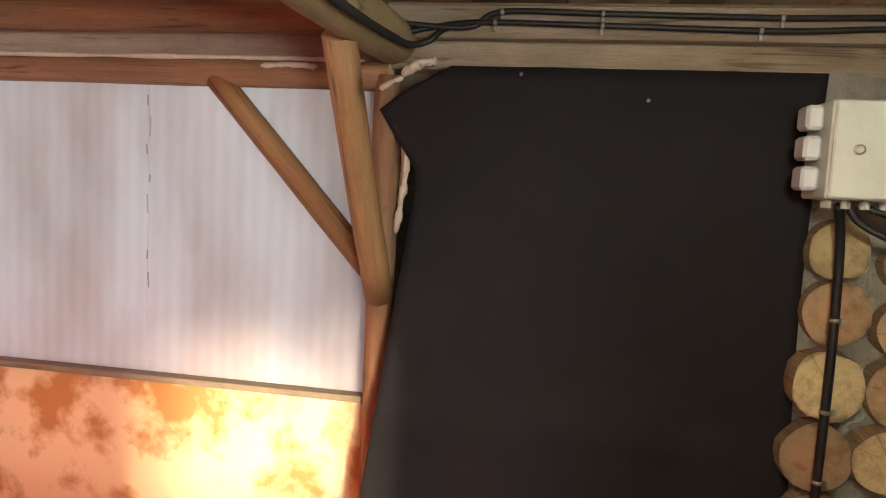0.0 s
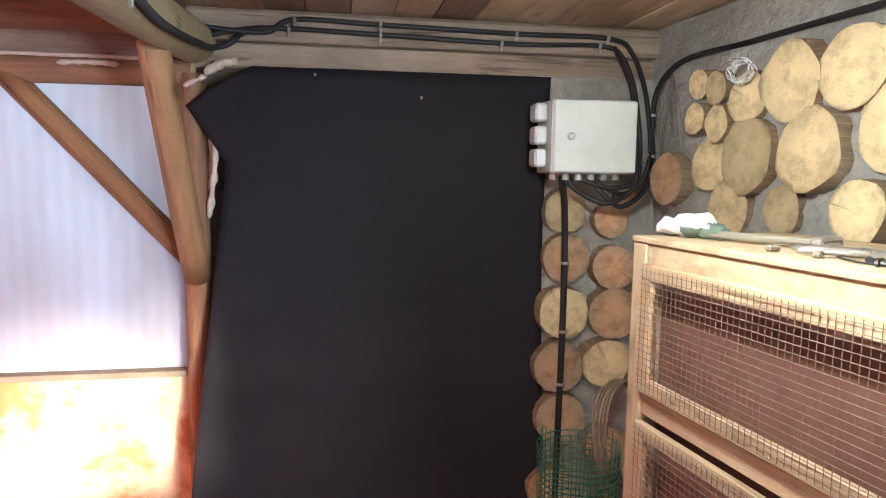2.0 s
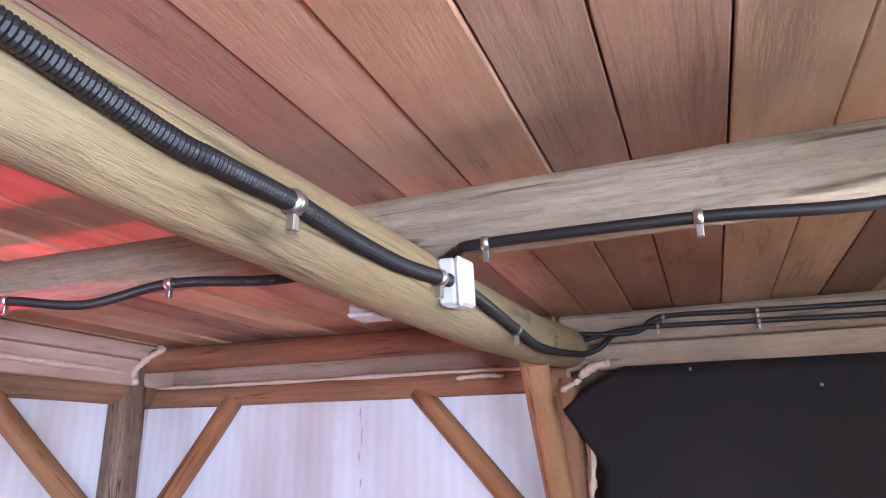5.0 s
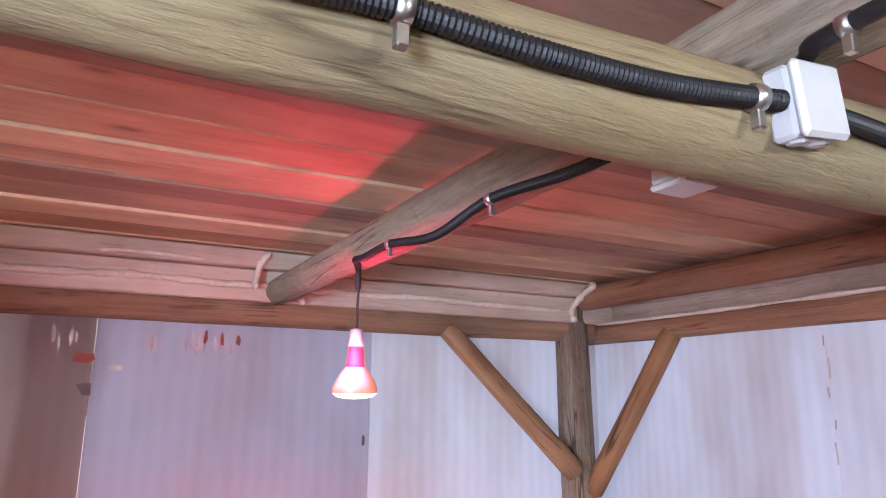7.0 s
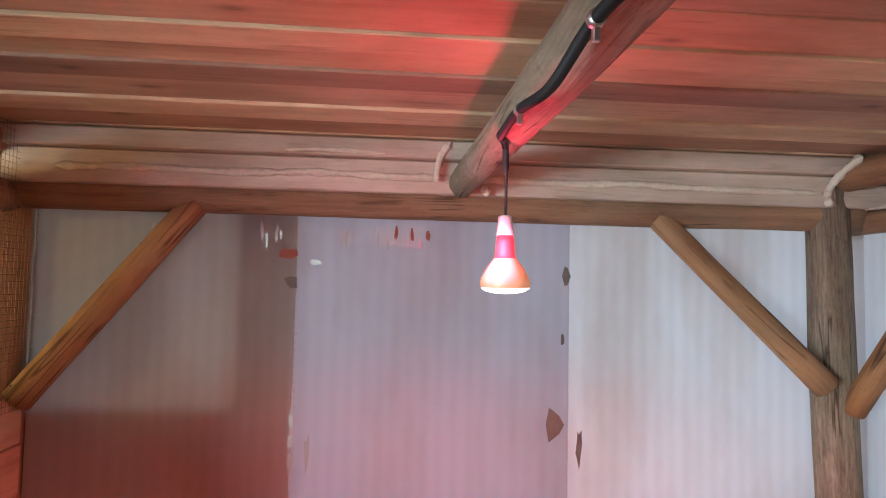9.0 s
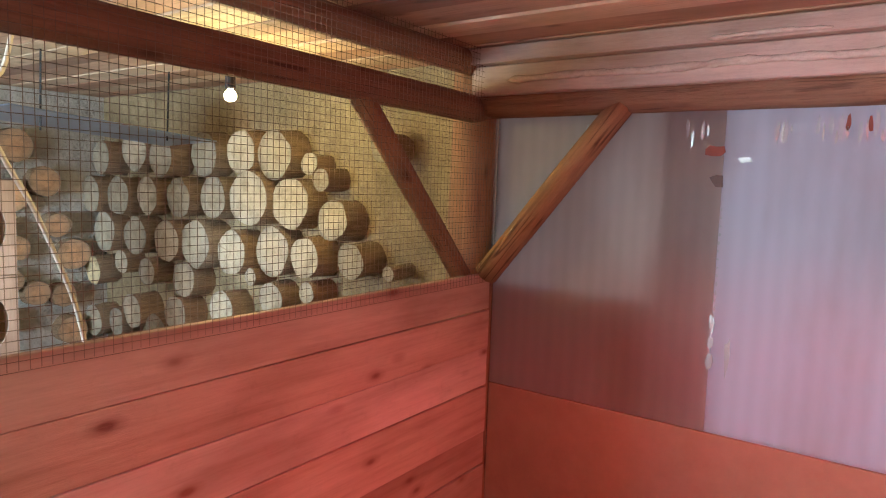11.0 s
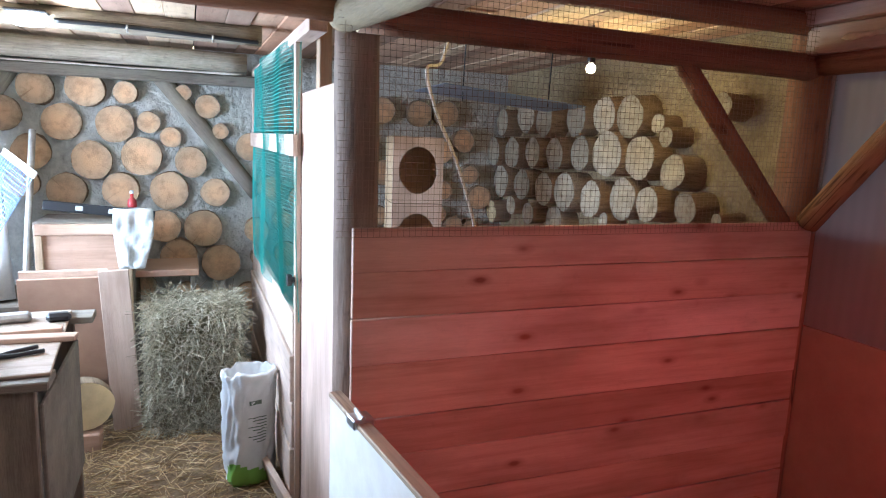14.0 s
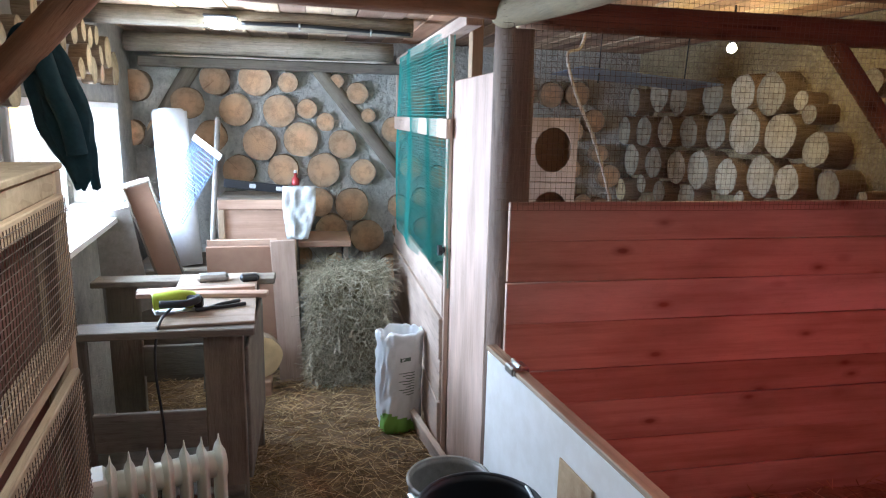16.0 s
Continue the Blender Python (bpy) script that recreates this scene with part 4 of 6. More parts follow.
latch = part("latch", lathe([(0.012, 0), (0.012, 0.03), (0.022, 0.035), (0.022, 0.05)], 12), M_BLACK, door, "dark turn-button latch", T((-0.5, -0.945, 1.11)) @ Matrix.Scale(1.2, 4) @ pose(0, 0, 0, 0, 90, 0))
part("hook", box((-0.499, -0.97, 1.5), (-0.489, -0.93, 1.515), 0.002), M_STEEL, door)
screen = tagged(thing("net_screen", "pale timber screen with green plastic netting", "screen"), kind="structure")
for y in (-0.91, -2.88):
    part("stud", box((-0.498, y - 0.055, 0), (-0.472, y - 0.02, 2.1)), M_PALE, screen)
part("post_block", box((-0.6, -0.89, 1.9), (-0.55, -0.82, 2.2)), M_PINEZ, screen, "yellow pine post end")
part("cross_board", box((-0.478, -2.9, 1.64), (-0.455, -0.89, 1.73)), M_PALEY, screen, "wide pale cross board")
part("top_board", box((-0.54, -2.9, 2.1), (-0.47, -0.6, 2.15)), M_PALEY, screen)
for z0, z1, dx in ((0.77, 0.96, 0.012), (0.55, 0.765, 0.0), (0.33, 0.545, 0.008), (0.08, 0.325, 0.0)):
    part("low_board", box((-0.478 - dx, -2.9, z0), (-0.452 - dx, -0.95, z1), 0.004), M_PALEY, screen)


def net(y, z):
    return (-0.462 + 0.02 * math.sin(3.1 * y + 2 * z) * math.sin(2.2 * z) + 0.01 * math.sin(9 * y), y, z)


lines = []
for i in range(95):
    y = -0.9 - i * 0.021
    lines.append([net(y, 0.93 + 1.2 * k / 10) for k in range(11)])
for i in range(71):
    z = 0.93 + i * 0.017
    lines.append([net(-0.9 - 1.99 * k / 26, z) for k in range(27)])
tagged(mesh_part("green_netting", wires(lines, 0.0012), M_GREEN), "sagging green plastic netting on a screen", "netting", kind="stuff")

# ---- black curtain ----
def curtain():
    bm = bmesh.new()
    nx, nz = 44, 50
    def edge(z):
        if z > 1.97:
            return -0.6 + (z - 1.97) / 0.115 * 0.2
        if z > 1.79:
            return -0.6 + (1.97 - z) / 0.18 * 0.12
        return -0.48 - (1.79 - z) / 1.08 * 0.12
    rows = []
    for j in range(nz + 1):
        z = 0.03 + (2.085 - 0.03) * j / nz
        x0, x1 = edge(z), 0.55 + 0.015 * math.sin(z * 3)
        row = []
        for i in range(nx + 1):
            u = i / nx
            fold = max(0.0, 0.17 - u) / 0.17
            low = min(1.0, max(0.0, (1.75 - z) / 0.8))
            y = 2.585 - 0.095 * low * fold - 0.012 * low * math.exp(-((u - 0.17) / 0.012) ** 2) - 0.008 * low * math.exp(-((u - 0.09 - 0.02 * z) / 0.02) ** 2) - 0.006 * noise.noise((u * 5, z * 2, 1)) - 0.012 * math.exp(-((z - 1.1) / 0.02) ** 2)
            row.append(bm.verts.new((x0 + (x1 - x0) * u, y, z)))
        rows.append(row)
    for a, b in zip(rows, rows[1:]):
        for i in range(nx):
            bm.faces.new((a[i], a[i + 1], b[i + 1], b[i]))
    return bm


cur = part("curtain", curtain(), M_CLOTH, None, smooth=True)
cur.modifiers.new("thick", "SOLIDIFY").thickness = 0.004
tagged(cur, "heavy black cloth curtain nailed over a doorway", "curtain")
for x, z in ((-0.21, 2.065), (0.12, 2.005)):
    tagged(part("nail", lathe([(0.005, 0), (0.005, 0.003), (0.001, 0.006)], 10), M_STEEL, None, "", pose(x, 2.578, z, 90)), "bright nail head in black cloth", "nail", "curtain nails")

# ---- electrics ----
ebox = thing("distribution_box", "pale grey steel switch box on the log wall", "electrical box", T((0.489, 2.37, 1.772)) @ Matrix.Scale(0.92, 4))
part("body", box((0, 0.012, 0), (0.292, 0.17, 0.24), 0.006), M_BOXGREY, ebox)
edoor = part("door", box((0.003, 0, 0.003), (0.289, 0.012, 0.237), 0.004), M_BOXGREY, ebox)
part("lock", lathe([(0.013, 0), (0.013, 0.006), (0.008, 0.009)], 16), M_STEEL, edoor, "round chrome key lock", pose(0.06, 0, 0.12, 90))
for k in range(3):
    part("side_module", box((-0.045, 0.05, 0.02 + 0.075 * k), (-0.002, 0.12, 0.08 + 0.075 * k), 0.008), M_WPLASTIC, ebox, "white plastic breaker cover")
for k in range(6):
    part("cable_gland", lathe([(0.009, -0.022), (0.012, -0.02), (0.012, -0.006), (0.009, 0)], 10), M_BOXGREY, ebox, "", T((0.03 + 0.045 * k, 0.08, 0)))


def cable(pts, r=0.0082, label="black cable along the beam", clips=(), steps=8, ridge=0.0, name="cable", normal=(0, -1, 0)):
    ob = part(name, tube(pts, r, 16 if ridge else 8, steps, ridge, 0.0036), M_CABLE, None, smooth=not ridge)
    tagged(ob, label, "cable", "black cables of the shed")
    path = smooth_path(pts, steps)
    for p in clips:
        k = min(range(len(path)), key=lambda i: (path[i] - Vector(p)).length)
        d = (path[min(k + 1, len(path) - 1)] - path[max(k - 1, 0)]).normalized()
        c = part("clip", tube([path[k] - d * 0.005, path[k] + d * 0.005], r + 0.002, 12, 1), M_STEEL, ob, "zinc cable clip", smooth=True)
        s = 1 if d.z * d.z < 0.5 else 0
        q = path[k] + Vector((0, 0, -r - 0.008)) if s else path[k] + Vector((r + 0.008, 0, 0))
        part("clip_tab", box((-0.004, -0.004, -0.008), (0.004, 0.004, 0.006), 0.001), M_STEEL, ob, "", T(q))
    return ob


cable([(-0.577, 2.56, 2.193), (-0.363, 2.58, 2.184), (-0.27, 2.58, 2.226), (-0.0096, 2.58, 2.223), (0.427, 2.58, 2.216), (0.734, 2.57, 2.213), (0.818, 2.56, 2.165), (0.846, 2.5, 2.007), (0.837, 2.45, 1.802), (0.753, 2.44, 1.709), (0.641, 2.45, 1.761)], clips=[(-0.27, 2.58, 2.226), (-0.0096, 2.58, 2.223), (0.427, 2.58, 2.216), (0.734, 2.57, 2.213)])
cable([(-0.605, 2.5, 2.128), (-0.456, 2.58, 2.184), (-0.317, 2.58, 2.198), (-0.0096, 2.58, 2.193), (0.427, 2.58, 2.184), (0.707, 2.57, 2.188), (0.781, 2.55, 2.147), (0.809, 2.5, 2.007), (0.799, 2.44, 1.775), (0.707, 2.43, 1.728), (0.595, 2.45, 1.761)], clips=[(-0.289, 2.58, 2.198), (-0.0282, 2.58, 2.193), (0.4, 2.58, 2.184), (0.697, 2.57, 2.188)])
cable([(0.753, 2.56, 2.184), (0.79, 2.5, 2.053), (0.79, 2.47, 1.914), (0.781, 2.42, 1.747), (0.688, 2.41, 1.681), (0.595, 2.44, 1.719), (0.567, 2.45, 1.761)])
cable([(0.64, 2.45, 1.76), (0.73, 2.42, 1.67), (0.84, 2.44, 1.75), (0.87, 2.5, 1.91), (0.87, 2.48, 2.04), (0.89, 2.36, 2.115), (0.93, 2.1, 2.122), (0.95, 1.7, 2.122), (0.97, 1.3, 2.12), (1.03, 0.6, 2.13), (1.12, -0.5, 2.13)], clips=[(0.86, 2.47, 1.96), (0.86, 2.46, 1.82)], label="black cable along the log wall")
cable([(0.548, 2.45, 1.761), (0.581, 2.5, 1.635), (0.586, 2.5, 1.356), (0.581, 2.5, 0.891), (0.576, 2.5, 0.426)], 0.011, "black cable dropping down the log wall", clips=[(0.583, 2.5, 1.468), (0.586, 2.5, 1.263), (0.581, 2.5, 1.058)])
cable([(-0.5, 1.3, 2.07), (-0.45, 1.27, 2.085), (-0.404, 1.25, 2.085), (-0.159, 1.245, 2.082), (0.0, 1.243, 2.072), (0.107, 1.243, 2.085), (0.15, 1.24, 2.085)], 0.0072, "black conduit under the cross beam", clips=[(-0.404, 1.248, 2.085), (-0.159, 1.243, 2.083), (0.107, 1.241, 2.087)])
cable([(-0.56, 1.27, 2.085), (-0.72, 1.262, 2.075), (-0.91, 1.258, 2.088), (-1.08, 1.255, 2.07), (-1.265, 1.255, 2.093), (-1.4, 1.255, 2.092), (-1.47, 1.262, 2.1), (-1.484, 1.272, 2.092), (-1.487, 1.275, 2.08)], 0.0078, "black conduit to a heat lamp", ridge=0.0013, clips=[(-0.91, 1.253, 2.09), (-1.265, 1.252, 2.095)])
cable([(-0.52, 0.32, 2.105), (-0.49, 0.4, 2.092), (-0.468, 0.52, 2.055), (-0.462, 0.767, 2.027), (-0.46, 0.834, 2.026), (-0.457, 0.92, 2.028), (-0.4555, 0.975, 2.0255), (-0.4535, 1.032, 2.0235), (-0.451, 1.11, 2.025), (-0.446, 1.198, 2.033), (-0.444, 1.225, 2.036)], 0.0085, "thick corrugated black conduit on the beam", ridge=0.0015, clips=[(-0.457, 0.92, 2.028), (-0.446, 1.198, 2.033)])
cable([(-0.443, 1.28, 2.036), (-0.444, 1.36, 2.035), (-0.452, 1.55, 2.031), (-0.466, 1.766, 2.034), (-0.48, 2.04, 2.06), (-0.488, 2.25, 2.085), (-0.49, 2.45, 2.11), (-0.46, 2.55, 2.14), (-0.42, 2.58, 2.18), (-0.35, 2.585, 2.19)], 0.0085, "corrugated black conduit on the beam", ridge=0.0015, clips=[(-0.453, 1.56, 2.031)])
cable([(0.5, -1.69, 2.2), (0.2, -1.69, 2.2), (-0.1, -1.69, 2.19), (-0.4, -1.69, 2.18)], 0.01, "black cable to the end lamp", clips=[(0.2, -1.69, 2.2), (-0.2, -1.69, 2.19)])


def junction_box(m, label):
    j = thing("junction_box", label, "junction box", m, "junction boxes")
    part("body", box((0, -0.04, -0.04), (0.03, 0.04, 0.04), 0.005), M_WPLASTIC, j)
    part("lid", box((0.03, -0.042, -0.042), (0.042, 0.042, 0.042), 0.005), M_WPLASTIC, j)
    for k in (-0.018, 0.018):
        part("knockout", lathe([(0.012, 0), (0.01, 0.003), (0.01, 0.001), (0.007, 0.003)], 14), M_WPLASTIC, j, "", T((0.016, k, -0.04)) @ pose(0, 0, 0, 180))


junction_box(pose(-0.46, 1.253, 2.039, 8, 0, 3) @ Matrix.Scale(0.72, 4), "white plastic junction box on the log beam")
junction_box(pose(-0.562, 1.25, 2.026, 0, 90, 0) @ Matrix.Scale(0.54, 4), "white plastic junction box behind the beam")


def work_lamp(m, label):
    w = thing("work_lamp", label, "lamp", m, "work lamps")
    # south side of the base stretched to block the lamp's upward light
    part("base", box((-0.07, -0.08, 0.012), (0.07, 0.055, 0.024), 0.005), M_BLACK, w, "dark mounting base")
    d = bmesh.new()
    bmesh.ops.create_uvsphere(d, u_segments=20, v_segments=12, radius=1.0)
    for v in d.verts:
        v.co = Vector((0.068 * math.copysign(abs(v.co.x) ** 0.6, v.co.x), 0.045 * math.copysign(abs(v.co.y) ** 0.6, v.co.y), 0.027 * v.co.z))
    part("diffuser", d, M_LED, w, "glowing ribbed diffuser", T((0, 0, -0.005)), True)
    for k in (-0.03, 0.0, 0.03):
        part("guard_bar", tube([(k, -0.046, 0.015), (k, -0.045, -0.012), (k, -0.03, -0.029), (k, 0.0, -0.032), (k, 0.03, -0.029), (k, 0.045, -0.012), (k, 0.046, 0.015)], 0.0018, 6, 4), M_WPLASTIC, w)


work_lamp(pose(0.177, 1.24, 2.052) @ Matrix.Scale(0.71, 4), "lit oval bulkhead lamp under a log beam")
work_lamp(pose(0.6, -1.67, 2.2) @ Matrix.Scale(1.2, 4), "lit oval bulkhead lamp at the shed end")

heat = thing("heat_lamp", "lit red infrared bulb hanging on a cord", "heat lamp", T((-1.56, 1.312, -0.01)) @ pose(0, 0, 0, 1, 2, 0))
part("cord", tube([(0, 0, 2.1), (0.004, 0, 2.06), (-0.005, 0.002, 2.02), (0, 0, 1.965)], 0.0028, 8), M_CABLE, heat)
part("grip", lathe([(0.004, 2.045), (0.0065, 2.055), (0.0065, 2.085), (0.005, 2.095)], 12), M_BLACK, heat, "black cord grip")
part("socket", lathe([(0.008, 1.966), (0.014, 1.963), (0.015, 1.94), (0.017, 1.928)], 18), M_WPLASTIC, heat, "white lamp holder", smooth=True)
part("neck", lathe([(0.015, 1.928), (0.017, 1.915), (0.018, 1.895), (0.02, 1.885)], 20), M_HEATNECK, heat, "glowing red glass neck", smooth=True)
part("reflector", lathe([(0.02, 1.885), (0.034, 1.868), (0.044, 1.85), (0.048, 1.838), (0.046, 1.83)], 24, False), M_HEATGLASS, heat, "orange-red glass reflector", smooth=True)
part("face", lathe([(0.046, 1.83), (0.036, 1.823), (0.02, 1.82), (0.002, 1.819)], 24), M_HEATFACE, heat, "glowing white bulb face", smooth=True)
rb = thing("hanging_bulb", "bare lit yellow bulb in the rear pen", "lamp", T((-1.78, -0.78, 2.08)))
b = bmesh.new()
bmesh.ops.create_uvsphere(b, u_segments=14, v_segments=10, radius=0.022)
part("bulb", b, M_BULB, rb, "glowing bulb", smooth=True)
part("holder", lathe([(0.012, 0.02), (0.018, 0.026), (0.018, 0.07), (0.006, 0.08), (0.004, 0.19)], 12), M_BLACK, rb)

# ---- passage: cage rack and the tools on it ----
def cage_rack():
    c = thing("cage_rack", "tall pine cage rack with wire doors", "cage", T((0.456, 1.748, 0)) @ pose(0, 0, 0, 0, 0, 7.6) @ T((-0.7, -1.56, 0)))
    x0, x1, y0, y1, top = 0.7, 1.08, 0.57, 1.56, 1.645
    for x in (x0, x1 - 0.045):
        for y in (y0, y1 - 0.045):
            part("leg", box((x, y, 0), (x + 0.045, y + 0.045, top - 0.012), 0.003), M_PINEZ, c)
    part("top_panel", box((x0 - 0.004, y0, top - 0.012), (x1, y1, top), 0.002), M_OSB, c, "chipboard top panel")
    part("back_panel", box((x0 + 0.046, y0 + 0.021, 0.3), (x0 + 0.056, y1 - 0.021, top - 0.014), 0), M_CAGEIN, c, "brown back panel")
    for y in (y0 + 0.008, y1 - 0.018):
        part("side_panel", box((x0 + 0.058, y, 0.3), (x1 - 0.046, y + 0.01, top - 0.014), 0), M_PLY, c)
    part("top_rail", box((x0 + 0.003, y0 + 0.046, top - 0.055), (x0 + 0.043, y1 - 0.046, top - 0.013), 0.003), M_OSB, c, "chipboard fascia")
    for k in range(4):
        zt = top - 0.052 - 0.325 * k
        part("deck", box((x0 + 0.057, y0 + 0.02, zt - 0.29), (x0 + 0.329, y1 - 0.02, zt - 0.282), 0), M_CAGEIN, c)
        part("rail", box((x0 + 0.004, y0 + 0.046, zt - 0.315), (x0 + 0.044, y1 - 0.046, zt - 0.27), 0.003), M_PINEY, c)
        d = part("door", box((x0 - 0.012, y0 + 0.05, zt - 0.032), (x0 + 0.003, y1 - 0.05, zt), 0.002), M_PINEY, c, "pine framed wire door")
        part("bottom_rail", box((x0 - 0.012, y0 + 0.05, zt - 0.262), (x0 + 0.003, y1 - 0.05, zt - 0.232), 0.002), M_PINEY, d)
        for y in (y0 + 0.05, y1 - 0.082):
            part("stile", box((x0 - 0.013, y, zt - 0.232), (x0 + 0.003, y + 0.032, zt - 0.032), 0.002), M_PINEZ, d)
        lines = []
        y = y0 + 0.055
        while y < y1 - 0.05:
            lines.append([(x0 - 0.014, y, zt - 0.255), (x0 - 0.014, y, zt - 0.006)])
            y += 0.0135
        z = zt - 0.255
        while z < zt:
            lines.append([(x0 - 0.016, y0 + 0.052, z), (x0 - 0.016, y1 - 0.052, z)])
            z += 0.0135
        mesh_part("wire", wires(lines, 0.0008), M_TANWIRE, d, "square wire mesh")


cage_rack()


def drill(m):
    """An impact driver standing on its battery, the bit along x."""
    d = thing("cordless_drill", "lime and black cordless drill standing upright", "drill", m)
    bat = part("battery", box((-0.06, -0.036, 0), (0.062, 0.036, 0.036), 0.009), M_BLACK, d, "black battery")
    part("shoe", box((-0.056, -0.034, 0.036), (0.02, 0.034, 0.064), 0.011), M_LIME, bat, "lime battery shoe")
    part("latch", box((0.021, -0.03, 0.036), (0.062, 0.03, 0.055), 0.007), M_BLACK, bat)
    part("handle", tube([(-0.012, 0, 0.06), (-0.012, 0, 0.09), (-0.014, 0, 0.13), (-0.022, 0, 0.175)], 0.024, 14), M_BLACK, d, "black rubber grip", smooth=True)
    part("trigger", box((0.012, -0.008, 0.128), (0.026, 0.008, 0.16), 0.005), M_BLACK, d)
    head = part("motor_housing", lathe([(0.02, -0.012), (0.031, -0.01), (0.034, 0.02), (0.033, 0.05), (0.029, 0.072), (0.02, 0.074)], 22), M_LIME, d, "lime motor housing", T((-0.03, 0, 0.195)) @ pose(0, 0, 0, 0, 90, 0), True)
    part("end_cap", lathe([(0.008, -0.062), (0.024, -0.058), (0.031, -0.045), (0.033, -0.01), (0.02, -0.008)], 22), M_BLACK, head, "black rear cap", smooth=True)
    part("nose", lathe([(0.027, 0.073), (0.025, 0.086), (0.016, 0.096), (0.006, 0.098)], 18), M_BLACK, head, "black nose", smooth=True)
    part("bit", lathe([(0.0028, 0.098), (0.0028, 0.125)], 6), M_STEEL, head)
    part("name_plate", box((-0.012, -0.0352, 0.02), (0.008, -0.029, 0.056), 0.002), M_BLACK, head)
    for k in range(4):
        part("vent", box((-0.018, -0.034 , -0.006 + 0.007 * k), (0.02, -0.03, -0.003 + 0.007 * k), 0), M_BLACK, head)


drill(pose(0.687, 1.212, 1.645, 0, 0, -42) @ Matrix.Diagonal((0.78, 0.8, 0.91, 1)))
sp = thing("cable_spool", "red and black reel lying on its side", "reel", pose(0.6, 1.09, 1.679, 90, 0, 50) @ Matrix.Scale(0.76, 4))
part("core", lathe([(0.03, -0.024)] + [(0.037 if k % 2 else 0.034, -0.022 + 0.004 * k) for k in range(12)] + [(0.03, 0.024)], 24), M_RED, sp, "red ribbed winding", smooth=True)
for z, h in ((-0.034, 0.01), (0.024, 0.035)):
    part("flange", lathe([(0.038, z), (0.044, z + 0.003), (0.044, z + h - 0.003), (0.036, z + h)], 24), M_BLACK, sp, smooth=True)
part("foot", box((-0.05, -0.044, -0.03), (-0.02, -0.038, 0.03), 0.002), M_BLACK, sp)


def glove(m):
    rnd = random.Random(4)
    bm = bmesh.new()
    for (x, y, z, sx, sy, sz) in ((0, 0, 0.022, 0.055, 0.04, 0.022), (0.05, 0.012, 0.014, 0.035, 0.014, 0.013), (0.05, -0.012, 0.014, 0.04, 0.013, 0.012), (0.0, 0.045, 0.014, 0.03, 0.014, 0.013), (-0.05, 0, 0.018, 0.03, 0.038, 0.016)):
        r = bmesh.ops.create_icosphere(bm, subdivisions=2, radius=1.0)
        for v in r["verts"]:
            v.co = Vector((x + sx * v.co.x, y + sy * v.co.y, z + sz * v.co.z)) * (1 + 0.06 * noise.noise(v.co * 3))
    bmesh.ops.subdivide_edges(bm, edges=bm.edges[:], cuts=1, use_grid_fill=True)
    for v in bm.verts:
        v.co += Vector((noise.noise(v.co * 40), noise.noise(v.co * 40 + Vector((3, 0, 0))), noise.noise(v.co * 40 + Vector((0, 5, 0))))) * 0.008
    for f in bm.faces:
        q = f.calc_center_median()
        if q.x > 0.045 or (q.z < 0.02 and q.x > -0.01):
            f.material_index = 1
    g = part("work_glove", bm, [M_BAG, M_PRINT], None, "", m, True)
    tagged(g, "crumpled white knitted work glove", "glove")


glove(pose(0.555, 1.69, 1.645, 0, 0, -60) @ Matrix.Diagonal((0.9, 0.95, 1.15, 1)))
ham = thing("hammer", "small hammer with a dark worn handle", "hammer", pose(0.615, 1.53, 1.657, 0, 0, -66) @ Matrix.Scale(0.85, 4))
part("handle", tube([(-0.15, 0, 0), (0, 0.003, 0), (0.1, 0, 0.002)], 0.009, 10), M_OLDX, ham, smooth=True)
part("head", box((0.095, -0.04, -0.012), (0.12, 0.045, 0.014), 0.005), M_GALV, ham)


def pliers(m, label, grip):
    p = thing("pliers", label, "pliers", m, "pliers on the rack")
    part("jaw", box((0.045, -0.011, -0.007), (0.095, 0.011, 0.007), 0.004), M_STEEL, p)
    part("pivot", lathe([(0.011, -0.009), (0.011, 0.009), (0.007, 0.011)], 14), M_STEEL, p, "", T((0.045, 0, 0)))
    for side in (-1, 1):
        part("grip", tube([(0.045, 0, 0), (0.0, 0.017 * side, 0), (-0.09, 0.022 * side, 0)], 0.0065, 8), grip, p, smooth=True)


pliers(pose(0.645, 1.4, 1.653, 0, 0, -75) @ Matrix.Scale(0.85, 4), "worn steel pliers lying on the rack", M_STEEL)
pliers(pose(0.62, 1.36, 1.654, 0, 0, -52) @ Matrix.Scale(0.75, 4), "dark handled pliers lying on the rack", M_GALV)
spn = thing("spanner", "chrome adjustable spanner lying on the rack", "spanner", pose(0.655, 1.36, 1.655, 0, 0, 110))
part("shank", box((-0.07, -0.008, -0.005), (0.05, 0.008, 0.005), 0.003), M_STEEL, spn)
part("jaw", box((0.048, -0.02, -0.007), (0.07, 0.004, 0.007), 0.004), M_STEEL, spn)
part("sliding_jaw", box((0.048, 0.012, -0.006), (0.066, 0.02, 0.006), 0.002), M_STEEL, spn)
for k, (x, y) in enumerate(((0.56, 1.455), (0.575, 1.37))):
    tagged(board("wood_offcut", (0.026, 0.013, 0.01), M_OLDX, pose(x, y, 1.651, 0, 0, 10 + 30 * k)), "small wooden offcut on the rack", "offcut", "offcuts on the rack")
for k, (x, y) in enumerate(((0.585, 1.27), (0.57, 1.235), (0.6, 1.3))):
    tagged(part("screw", lathe([(0.006, 0), (0.006, 0.003), (0.0025, 0.005), (0.0022, 0.03), (0.0004, 0.036)], 8), M_BLACK, None, "", pose(x, y, 1.6505, 90, 0, 25 + 40 * k)), "short black screw on the rack", "screw", "screws on the rack")
